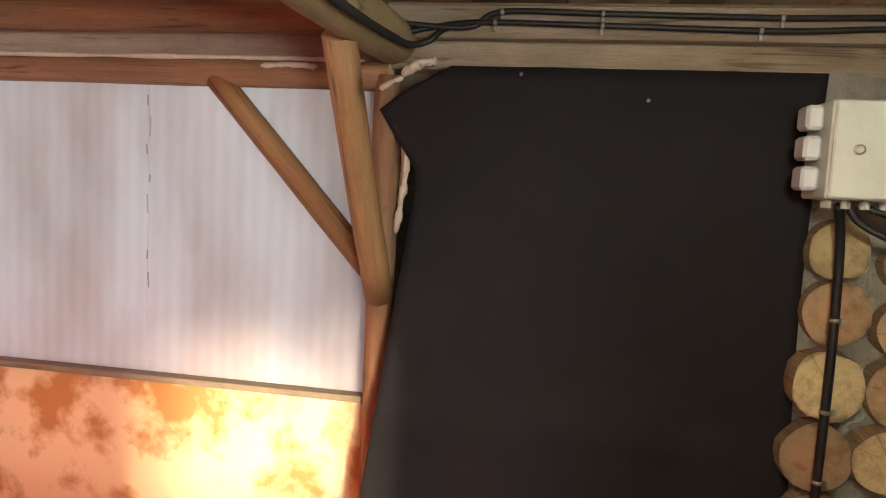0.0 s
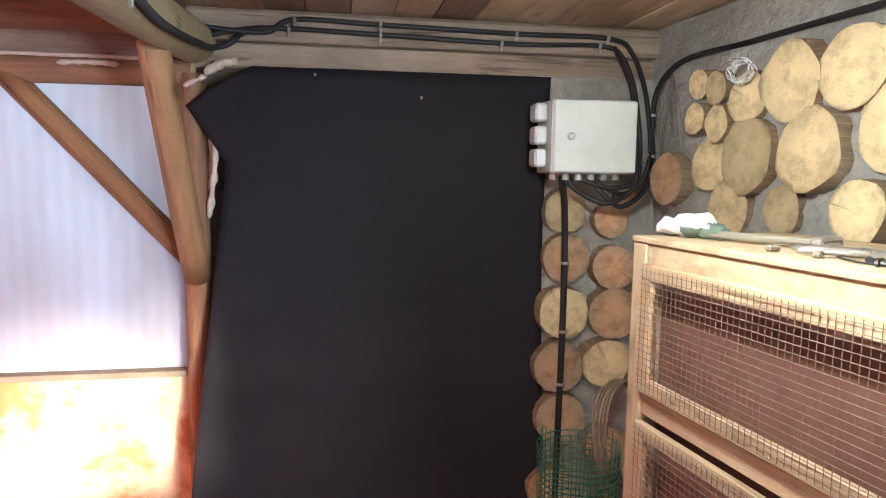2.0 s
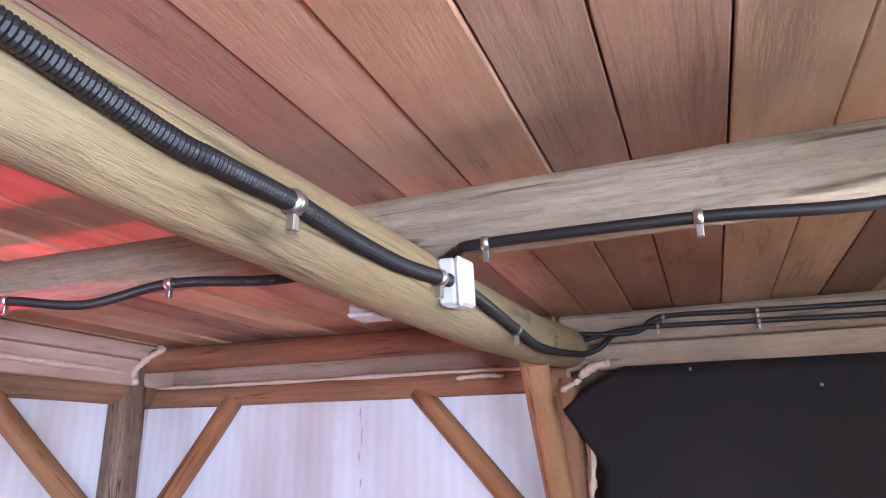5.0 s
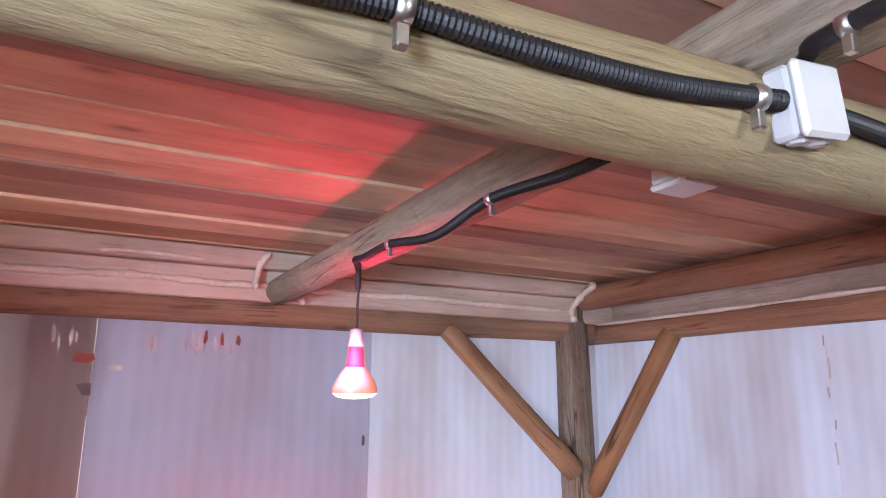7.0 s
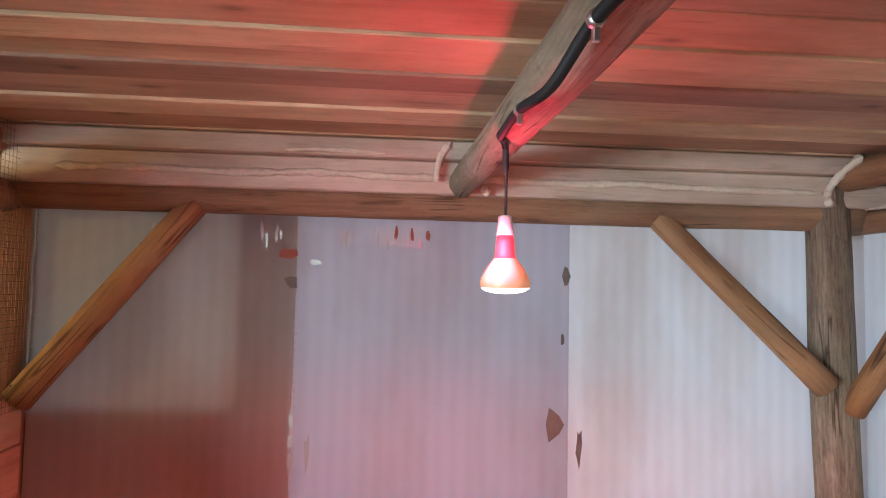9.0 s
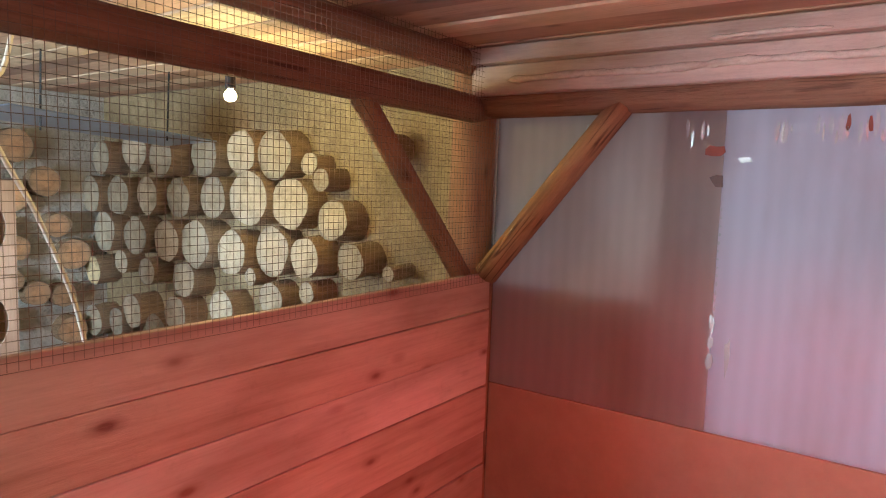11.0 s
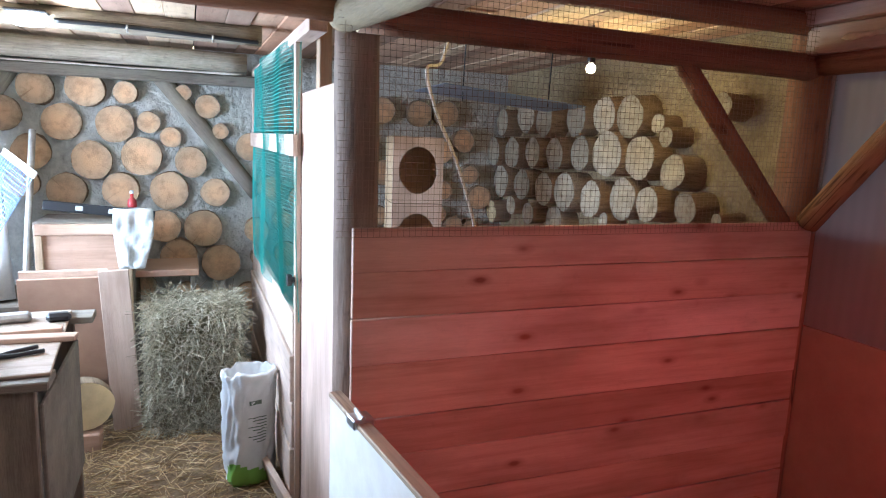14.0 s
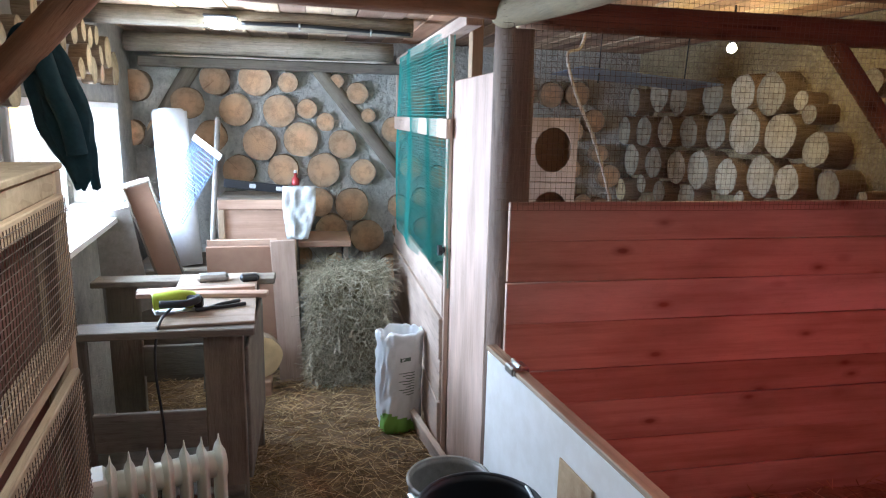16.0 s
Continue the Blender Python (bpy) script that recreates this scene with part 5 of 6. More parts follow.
cable([(0.6, 1.36, 1.648), (0.585, 1.3, 1.648), (0.595, 1.24, 1.648), (0.6, 1.17, 1.648), (0.62, 1.12, 1.65)], 0.0016, "thin black lead lying on the rack")

# roll of green net and a rusty coil in the corner
roll = []
for k in range(30):
    a = 2 * math.pi * k / 30
    roll.append([(0.58 + 0.1 * math.cos(a), 2.32 + 0.1 * math.sin(a), 0.0), (0.58 + 0.12 * math.cos(a), 2.3 + 0.11 * math.sin(a), 0.96 + 0.03 * math.sin(3 * a))])
for k in range(47):
    z = 0.02 + k * 0.02
    f = 1 + 0.25 * z / 0.87
    roll.append([(0.58 + 0.1 * f * math.cos(2 * math.pi * i / 24), 2.31 + 0.1 * f * math.sin(2 * math.pi * i / 24), z) for i in range(25)])
tagged(mesh_part("net_roll", wires(roll, 0.002), M_GREENDK), "upright roll of dark green plastic net", "net roll")
coil = thing("wire_coil", "rusty wire coil leaning in the corner", "coil", pose(0.76, 2.42, 0.93, 80, 0, 30))
for k in range(5):
    part("turn", tube([(0.13 * math.cos(a * 0.6981), 0.17 * math.sin(a * 0.6981), 0.012 * k) for a in range(10)], 0.004, 6, 3), M_RUSTWIRE, coil)

# ---- passage: bench, radiator, buckets ----
bench = thing("work_bench", "rough grey plank bench under a plywood sheet", "bench", T((0.01, -0.12, 0)))
part("top_plank", box((0.36, -0.42, 0.9), (1.12, -0.29, 0.93), 0.004), M_OLDX, bench)
part("top_plank", box((0.33, -1.2, 0.9), (1.18, -1.07, 0.93), 0.004), M_OLDX, bench)
for y in (-0.36, -1.14):
    for x in (0.41, 0.98):
        part("leg", box((x, y - 0.02, 0), (x + 0.15, y + 0.015, 0.9), 0.004), M_OLDZ, bench)
    part("stretcher", box((0.56, y - 0.012, 0.42), (0.98, y + 0.012, 0.58), 0.004), M_OLDX, bench)
part("side_board", box((0.395, -1.12, 0.25), (0.41, -0.38, 0.82), 0.004), M_OLDX, bench)
part("low_shelf", box((0.42, -1.1, 0.22), (1.1, -0.3, 0.245), 0.004), M_OLDX, bench)
tagged(board("plywood_sheet", (0.36, 0.82, 0.012), M_DUSTY, pose(0.58, -0.86, 0.937, 0, 0, 4)), "sawdust-grey plywood sheet laid on the bench", "plywood")
tagged(board("plank", (0.55, 0.06, 0.02), M_PINE, pose(0.62, -0.84, 0.954, 0, 0, -4)), "narrow pine batten on the bench", "plank")
tagged(board("plank", (0.5, 0.05, 0.02), M_PINE, pose(0.66, -0.92, 0.954, 0, 0, 5)), "narrow pine batten on the bench", "plank")
saw = thing("jigsaw", "lime and grey power saw lying on the bench", "power tool", pose(0.72, -0.63, 0.945, 0, 0, 20))
part("body", tube([(-0.09, 0, 0.035), (-0.03, 0.01, 0.05), (0.06, 0.0, 0.045)], 0.036, 14), M_LIME, saw, smooth=True)
part("handle", tube([(-0.07, 0.03, 0.05), (-0.1, 0.06, 0.05), (-0.04, 0.08, 0.045), (0.04, 0.05, 0.045)], 0.016, 10), M_BLACK, saw, smooth=True)
part("sole", box((-0.1, -0.04, 0), (0.06, 0.05, 0.006), 0.002), M_STEEL, saw)
part("blade_guard", box((-0.13, -0.03, 0.004), (-0.09, 0.03, 0.05), 0.008), M_BLACK, saw)
cable([(0.7, -0.59, 0.97), (0.72, -0.45, 0.945), (0.73, -0.39, 0.8), (0.71, -0.38, 0.5), (0.74, -0.37, 0.25), (0.78, -0.3, 0.02)], 0.005, "thin black power cord hanging from the bench")
for x, y, s, lab in ((0.62, -1.12, 0.07, "grey sanding block on the bench"), (0.45, -1.1, 0.045, "small blue-black tape measure on the bench")):
    bm = box((-s, -s * 0.55, 0), (s, s * 0.55, 0.035), 0.012)
    tagged(part("sanding_block" if s > 0.05 else "tape_measure", bm, M_BLACK if s < 0.05 else M_GALV, None, "", pose(x, y, 0.943, 0, 0, 10)), lab, "hand tool")
plr = thing("pliers", "black handled pliers lying on the bench", "pliers", pose(0.52, -0.66, 0.948, 0, 0, 30))
part("jaw", box((0.05, -0.012, -0.003), (0.11, 0.012, 0.01), 0.004), M_BLACK, plr)
for s in (-1, 1):
    part("grip", tube([(0.05, 0, 0.004), (0.0, 0.02 * s, 0.004), (-0.09, 0.03 * s, 0.004)], 0.008, 8), M_BLACK, plr, smooth=True)


def radiator(m):
    """An oil radiator: flat oval fins on a row, joined above and below."""
    r = thing("oil_radiator", "old cream enamel oil radiator with pointed fins", "radiator", m)
    bm = bmesh.new()
    rows = []
    for half, deep, z in ((0.008, 0.05, 0.075), (0.016, 0.068, 0.1), (0.02, 0.075, 0.16), (0.021, 0.076, 0.56), (0.02, 0.072, 0.595), (0.016, 0.06, 0.615), (0.009, 0.04, 0.63), (0.005, 0.022, 0.645), (0.003, 0.011, 0.66), (0.0012, 0.004, 0.672)):
        rows.append([bm.verts.new((deep * math.cos(math.pi * k / 10), half * math.copysign(abs(math.sin(math.pi * k / 10)) ** 1.6, math.sin(math.pi * k / 10)), z)) for k in range(20)])
    for a, b in zip(rows, rows[1:]):
        for k in range(20):
            q = (k + 1) % 20
            bm.faces.new((a[k], a[q], b[q], b[k])).smooth = True
    bm.faces.new(rows[0][::-1])
    bm.faces.new(rows[-1])
    # the rolled edge of each fin
    for side in (-1, 1):
        tube([(side * 0.074, 0, 0.14), (side * 0.076, 0, 0.3), (side * 0.075, 0, 0.54), (side * 0.06, 0, 0.6)], 0.006, 8, 3, bm=bm)
    first = part("fin", bm, M_CREAM, r)
    for k in range(7):
        f = first if k == 0 else new("fin", first.data)
        f.parent = r
        f.matrix_basis = T((0, -0.18 + 0.055 * k, 0))
    for z in (0.14, 0.565):
        part("manifold", tube([(0, -0.2, z), (0, 0.17, z)], 0.044, 16, 1), M_CREAM, r, smooth=True)
    part("control_box", box((-0.06, 0.16, 0.12), (0.06, 0.24, 0.62), 0.012), M_CREAM, r)
    for y in (-0.15, 0.13):
        part("foot", box((-0.12, y - 0.02, 0), (0.12, y + 0.02, 0.1), 0.01), M_BLACK, r)


radiator(pose(0.64, -0.02, 0, 0, 0, -72))


def tub(name, label, m, r, h, mat, rim):
    t = thing(name, label, "bucket", m)
    part("body", lathe([(r * 0.8, 0.0), (r * 0.82, 0.005), (r, h - 0.01), (r * 1.02, h - 0.005), (r * 1.02, h), (r * 0.96, h), (r * 0.95, h - 0.02), (r * 0.78, 0.015)], 36), mat, t, smooth=True)
    part("rim", tube([(r * 1.01 * math.cos(a * math.pi / 12), r * 1.01 * math.sin(a * math.pi / 12), h) for a in range(25)], 0.006, 8, 1), rim, t, smooth=True)
    part("handle", tube([(r * 1.02, 0, h - 0.03), (r * 0.9, 0.08, h + 0.012), (0.3 * r, r * 0.95, h + 0.012), (-r * 0.9, r * 0.5, h - 0.0), (-r * 1.02, 0, h - 0.03)], 0.004, 8), M_STEEL, t, "bent wire handle", smooth=True)
    for s in (-1, 1):
        part("lug", box((s * r * 1.02 - 0.008, -0.02, h - 0.06), (s * r * 1.02 + 0.008, 0.02, h - 0.02), 0.004), M_STEEL, t)


tub("bin", "tall black plastic bin, empty", pose(-0.28, 0.58, 0, 0, 0, 60), 0.165, 0.74, M_BLACK, M_BLACK)
tub("metal_can", "tall grey metal can, dirty inside", pose(-0.275, 0.2, 0, 0, 0, 20), 0.132, 0.6, M_GALV, M_GALV)

# ---- hay bale, feed sack ----
def bale():
    rnd = random.Random(9)
    b = thing("hay_bale", "loose grey-green hay bale standing on straw", "hay bale", T((-0.06, -2.16, 0)))
    bm = box((-0.245, -0.18, 0), (0.225, 0.18, 0.74), 0.06)
    bmesh.ops.subdivide_edges(bm, edges=bm.edges[:], cuts=7, use_grid_fill=True)
    for v in bm.verts:
        v.co += Vector((noise.noise(v.co * 7), noise.noise(v.co * 7 + Vector((5, 0, 0))), noise.noise(v.co * 7 + Vector((0, 9, 0))))) * 0.035
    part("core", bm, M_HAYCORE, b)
    def place(r):
        f = r.random()
        if f < 0.5:
            z = r.uniform(0.0, 0.74)
            p = (r.uniform(-0.26, 0.24), 0.18 + r.uniform(-0.02, 0.03) + 0.05 * max(0, 0.15 - z), z)
        elif f < 0.75:
            p = (r.uniform(-0.26, 0.24), r.uniform(-0.18, 0.18), 0.74 + r.uniform(-0.03, 0.03))
        else:
            z = r.uniform(0.0, 0.74)
            p = (r.choice((-0.25, 0.23)) * (1 + 0.25 * max(0, 0.35 - z)) + r.uniform(-0.02, 0.02), r.uniform(-0.18, 0.18), z)
        return p, (r.uniform(-1, 1), r.uniform(-0.4, 0.9), r.uniform(-1.3, 0.6))
    mesh_part("loose_hay", blades(11000, place, 0.1, 0.0016, rnd), M_HAY, b, "loose hay stalks", kind="stuff")


bale()


def feed_sack():
    s = thing("feed_sack", "open white woven feed sack with green base", "sack", pose(-0.315, -1.34, 0, 0, 0, 12))
    bm = bmesh.new()
    rows = []
    keys = [(0.1, 0.068, 0.0), (0.118, 0.08, 0.015), (0.122, 0.088, 0.1), (0.12, 0.088, 0.25), (0.12, 0.086, 0.4), (0.126, 0.088, 0.5), (0.132, 0.09, 0.57), (0.126, 0.084, 0.585), (0.118, 0.078, 0.56), (0.11, 0.07, 0.46), (0.06, 0.04, 0.42), (0.004, 0.004, 0.42)]
    profile = []
    for p, q in zip(keys, keys[1:]):
        n = max(1, round(abs(q[2] - p[2]) / 0.016))
        profile += [tuple(a + (b - a) * t / n for a, b in zip(p, q)) for t in range(n)]
    profile.append(keys[-1])
    for rx, ry, z in profile:
        row = []
        for k in range(72):
            a = 2 * math.pi * k / 72
            c, si = math.cos(a), math.sin(a)
            crease = abs(noise.noise((c * 3.2 + z * 4, si * 3.2, z * 8))) + 0.5 * abs(noise.noise((c * 7, si * 7 + z * 9, z * 17)))
            w = 0.94 + 0.16 * noise.noise((c * 1.5, si * 1.5, z * 4 + 3)) + 0.2 * crease
            rim = 0.03 * noise.noise((c * 2.5, si * 2.5, 7)) * max(0, z - 0.4) / 0.18
            row.append(bm.verts.new((rx * w * math.copysign(abs(c) ** 0.8, c) + 0.03 * (z - 0.3) * noise.noise((z * 5, 1, 1)), ry * w * math.copysign(abs(si) ** 0.8, si), z + rim)))
        rows.append(row)
    for a, b in zip(rows, rows[1:]):
        for k in range(72):
            q = (k + 1) % 72
            f = bm.faces.new((a[k], a[q], b[q], b[k]))
            f.smooth = True
            z, ang = a[k].co.z, k / 72
            if z < 0.13 - 0.35 * abs(ang - 0.12) and ang < 0.5:
                f.material_index = 1
    bm.faces.new(rows[0][::-1])
    tree = BVHTree.FromBMesh(bm)

    def printed(x0, x1, z, h, mat, label):
        """A strip of print laid on the bulging cloth."""
        pm, last = bmesh.new(), None
        for i in range(9):
            x = x0 + (x1 - x0) * i / 8
            pair = []
            for zz in (z, z + h):
                hit = tree.ray_cast(Vector((x, 0.4, zz)), Vector((0, -1, 0)))[0]
                pair.append(pm.verts.new((x, (hit.y if hit else 0.09) + 0.0012, zz)))
            if last:
                pm.faces.new((last[0], pair[0], pair[1], last[1]))
            last = pair
        part("print_bar", pm, mat, s, label)

    part("body", bm, [M_BAG, M_BAGGREEN], s)
    for k in range(9):
        printed(-0.055, 0.035 - 0.02 * (k % 3), 0.36 - 0.016 * k, 0.005, M_PRINT, "unreadable printed line")
    printed(-0.03, 0.03, 0.43, 0.022, M_PRINT, "dark printed lettering bar")


feed_sack()

# ---- clutter at the end wall ----
tagged(board("leaning_board", (0.42, 0.02, 0.62), M_PANEL, pose(0.585, -2.08, 0.62, -8, 0, 2)), "brown fibreboard panel leaning upright", "panel")
tagged(board("leaning_board", (0.42, 0.02, 0.12), M_PINE, pose(0.585, -2.1, 0.9, -8, 0, 2)), "pine board leaning on a panel", "panel")
tagged(board("plank", (0.15, 0.025, 0.98), M_PALE, pose(0.32, -2.06, 0.48, -6, 2, 0)), "pale pine plank leaning upright", "plank")
cab = thing("cabinet", "low old wooden cabinet with a framed door", "cabinet", T((0.5, -2.45, 0)))
part("carcass", box((-0.25, -0.2, 0.02), (0.25, 0.2, 1.2), 0.006), M_OLDX, cab)
cd = part("door", box((-0.24, 0.2, 0.1), (0.24, 0.222, 1.19), 0.004), M_PINE, cab, "framed pine door")
part("door_rail", box((-0.24, 0.222, 1.13), (0.24, 0.236, 1.19), 0.003), M_PINE, cd)
for x in (-0.24, 0.2):
    part("door_stile", box((x, 0.223, 0.1), (x + 0.04, 0.236, 1.128), 0.003), M_PINEZ, cd)
lvl = thing("spirit_level", "black spirit level lying on the cabinet", "spirit level", pose(0.42, -2.4, 1.24, 0, -7, 6))
part("beam", box((-0.28, -0.015, -0.02), (0.3, 0.015, 0.035), 0.003), M_BLACK, lvl)
for x in (-0.18, -0.05, 0.12):
    part("vial", box((x - 0.02, 0.012, -0.006), (x + 0.02, 0.018, 0.022), 0.004), M_WPLASTIC, lvl)
rt = thing("red_bottle", "small dark red bottle on the cabinet", "bottle", T((0.26, -2.38, 1.27)) @ Matrix.Scale(0.8, 4))
part("body", lathe([(0.03, 0), (0.032, 0.005), (0.03, 0.05), (0.012, 0.07), (0.012, 0.1)], 18), M_RED, rt, smooth=True)
part("cap", lathe([(0.014, 0.1), (0.014, 0.118), (0.01, 0.122)], 14), M_WPLASTIC, rt)
bm = bmesh.new()
_vs = [[bm.verts.new((0.13 + 0.2 * i / 14 * (1 - 0.35 * max(0, j - 6) / 8) + 0.05 * max(0, j - 6) / 8, -2.02 + 0.02 * noise.noise((i * 0.5, j * 0.4, 2)) + 0.004 * math.sin(i * 0.8), 1.3 - 0.33 * j / 14)) for j in range(15)] for i in range(15)]
for i in range(14):
    for j in range(14):
        bm.faces.new((_vs[i][j], _vs[i + 1][j], _vs[i + 1][j + 1], _vs[i][j + 1]))
cl = part("rag", bm, rough_mat("dirty_white_cloth", (0.4, 0.42, 0.4), (0.75, 0.75, 0.74), 9, 0.9, 0.5, 0.004, scale2=16), None, smooth=True)
cl.modifiers.new("thick", "SOLIDIFY").thickness = 0.003
tagged(cl, "stained white rag hung over a plank", "rag")
tagged(part("metal_pole", tube([(0.83, -2.0, 0.0), (0.71, -2.2, 1.7)], 0.017, 14, 1), M_GALV, None, smooth=True), "grey metal pole leaning on the clutter", "pole")
M_FOAMSHEET = rough_mat("white_foam_sheet", (0.6, 0.62, 0.64), (0.78, 0.8, 0.82), 14, 0.6, 0.5, 0.01)
ins = thing("insulation_roll", "white foam insulation roll standing upright", "insulation roll", T((0.98, -2.35, 0.75)) @ pose(0, 0, 0, 6, 4, 0))
part("roll", lathe([(0.1, 0), (0.105, 0.02), (0.1, 0.25), (0.104, 0.5), (0.1, 0.98), (0.09, 1.0)], 28), M_FOAMSHEET, ins, smooth=True)
bm = bmesh.new()
_a = []
for k in range(12):
    t = k / 11
    q = 1.2 + 1.5 * t
    rr = 0.107 + 0.03 * t * t
    _a.append([bm.verts.new((rr * math.cos(q), rr * math.sin(q), z + 0.01 * math.sin(5 * t))) for z in (0.01, 0.3, 0.6, 0.99)])
for p, q in zip(_a, _a[1:]):
    for i in range(3):
        bm.faces.new((p[i], q[i], q[i + 1], p[i + 1]))
fl = part("loose_edge", bm, M_FOAMSHEET, ins, smooth=True)
fl.modifiers.new("thick", "SOLIDIFY").thickness = 0.005
stand = thing("side_shelf", "dark reddish shelf heaped with odds and ends", "shelf", T((0.1, -2.5, 0)))
part("shelf_top", box((-0.2, -0.2, 0.86), (0.25, 0.2, 0.9), 0.004), M_PANEL, stand)
for x in (-0.18, 0.2):
    part("upright", box((x, -0.18, 0), (x + 0.03, 0.18, 0.86), 0.003), M_OLDZ, stand)
tagged(part("chest", box((0.78, -2.75, 0.0), (1.28, -2.2, 0.75), 0.01), M_OLDX, None), "old plank chest under the insulation roll", "chest")
rk = thing("wire_rack", "blue wire rack leaning on the roll", "rack", T((0.93, -2.1, 1.06)) @ pose(0, 0, 0, 0, -30, 0) @ pose(0, 0, 0, 0, 0, -50))
for k in range(14):
    part("upright_wire", tube([(0.025 * k, 0, 0), (0.025 * k, 0, 0.46)], 0.0019, 6, 1), M_BLUEWIRE, rk)
for k in range(19):
    part("cross_wire", tube([(0, 0.005, 0.025 * k), (0.33, 0.005, 0.025 * k)], 0.0019, 6, 1), M_BLUEWIRE, rk)
part("top_strip", box((-0.01, -0.006, 0.45), (0.34, 0.006, 0.49), 0.003), M_WHITE, rk, "white top strip")
tr = thing("trough", "narrow brown board trough leaning by the window", "trough", pose(1.06, -1.95, 1.02, -8, 16, 18))
part("base", box((-0.065, -0.012, -0.34), (0.065, 0.0, 0.34), 0.002), M_PANEL, tr)
for x in (-0.077, 0.065):
    part("side", box((x, -0.012, -0.34), (x + 0.012, 0.07, 0.34), 0.002), M_OLDZ, tr)
part("end", box((-0.064, 0.001, 0.328), (0.064, 0.068, 0.34), 0.002), M_OLDZ, tr)
tagged(board("tin_sheet", (0.26, 0.006, 0.62), M_GALV, pose(1.2, -1.68, 0.9, -6, 10, 30)), "dull tin sheet leaning below the window", "tin sheet")
log_disc = part("log_slice", log_mesh(0.08, 0.14, 0.14, 44, 24, 0.03, 0.05), [M_BARK, M_LOGEND], None, "", pose(0.485, -1.9, 0.245, 84, 0, 14))
tagged(log_disc, "round pale log slice leaning by the bench", "log slice")
tagged(part("wood_block", box((0.42, -2.0, 0), (0.57, -1.86, 0.1), 0.006), M_PINE, None), "short pine block on the floor", "block")
tagged(board("plank", (0.03, 0.7, 0.14), M_PALEY, pose(-0.42, -1.1, 0.07, 0, 14, 8)), "short board lying by the screen", "plank")

# jacket hung on the brace
def jacket():
    bm = bmesh.new()
    nu, nv = 26, 22
    rows = []
    for j in range(nv + 1):
        t = j / nv
        row = []
        for i in range(nu + 1):
            a = 2 * math.pi * i / nu
            w = 0.03 + 0.055 * math.sin(math.pi * min(1, t * 0.85 + 0.12)) + 0.018 * noise.noise((3 * math.cos(a), 3 * math.sin(a), 4 * t))
            fold = 1 + 0.25 * math.sin(5 * a + 3 * t) * t
            row.append(bm.verts.new((0.955 + 0.9 * w * fold * math.cos(a) - 0.1 * t, -0.2 + 0.45 * w * fold * math.sin(a), 1.96 - 0.45 * t + 0.03 * math.sin(3 * a) * t)))
        rows.append(row)
    for a, b in zip(rows, rows[1:]):
        for i in range(nu):
            bm.faces.new((a[i], a[i + 1], b[i + 1], b[i]))
    bmesh.ops.remove_doubles(bm, verts=bm.verts, dist=0.0005)
    return bm


jk = thing("jacket", "dark teal work jacket hung on a log brace", "jacket")
part("body", jacket(), M_JACKET, jk, smooth=True)
part("sleeve", tube([(0.93, -0.15, 1.9), (0.9, -0.135, 1.8), (0.865, -0.135, 1.7), (0.85, -0.14, 1.6)], 0.03, 14), M_JACKET, jk, smooth=True)
part("hood", tube([(1.0, -0.17, 1.92), (0.97, -0.15, 1.955), (0.93, -0.155, 1.945)], 0.03, 12), M_JACKET, jk, smooth=True)
sb = thing("wire_hank", "small tangled hank of pale wire on log ends", "wire", EAST @ T((1.165, 2.01, 2.03)))
for k in range(6):
    part("loop", tube([(0.012 * math.sin(2 * a + k), (0.03 + 0.004 * k) * math.cos(a * 0.6981 + k), (0.034 - 0.003 * k) * math.sin(a * 0.6981 + k)) for a in range(10)], 0.0013, 5, 3), M_WPLASTIC, sb)

# ---- rear pen ----
def nest_box(m):
    """A plywood box with a big round hole in its front."""
    nb = thing("nest_box", "pale plywood nest box with a round hole", "nest box", m, "stacked nest boxes")
    w, h, d, r = 0.15, 0.195, 0.3, 0.115
    bm = bmesh.new()
    n = 32
    outer, inner = [], []
    for k in range(n):
        a = 2 * math.pi * k / n + math.pi / 4
        c, s = math.cos(a), math.sin(a)
        q = max(abs(c), abs(s))
        outer.append((w * c / q, h * s / q))
        inner.append((r * c, 1.2 * r * s))
    vs = {}
    for y in (0.0, -0.012):
        for nm, loop in (("o", outer), ("i", inner)):
            vs[nm, y] = [bm.verts.new((x, y, z)) for x, z in loop]
    for k in range(n):
        j = (k + 1) % n
        for a, b in ((("o", 0.0), ("i", 0.0)), (("i", 0.0), ("i", -0.012)), (("i", -0.012), ("o", -0.012)), (("o", -0.012), ("o", 0.0))):
            bm.faces.new((vs[a][k], vs[a][j], vs[b][j], vs[b][k]))
    bmesh.ops.recalc_face_normals(bm, faces=bm.faces[:])
    part("front", bm, M_PALE, nb)
    for lo, hi in (((-w, -d, -h), (-w + 0.012, -0.013, h)), ((w - 0.012, -d, -h), (w, -0.013, h)), ((-w + 0.013, -d, h - 0.012), (w - 0.013, -0.013, h)), ((-w + 0.013, -d, -h), (w - 0.013, -0.013, -h + 0.012)), ((-w + 0.013, -d, -h + 0.013), (w - 0.013, -d + 0.01, h - 0.013))):
        part("panel", box(lo, hi, 0.001), M_PLY, nb)
    return nb


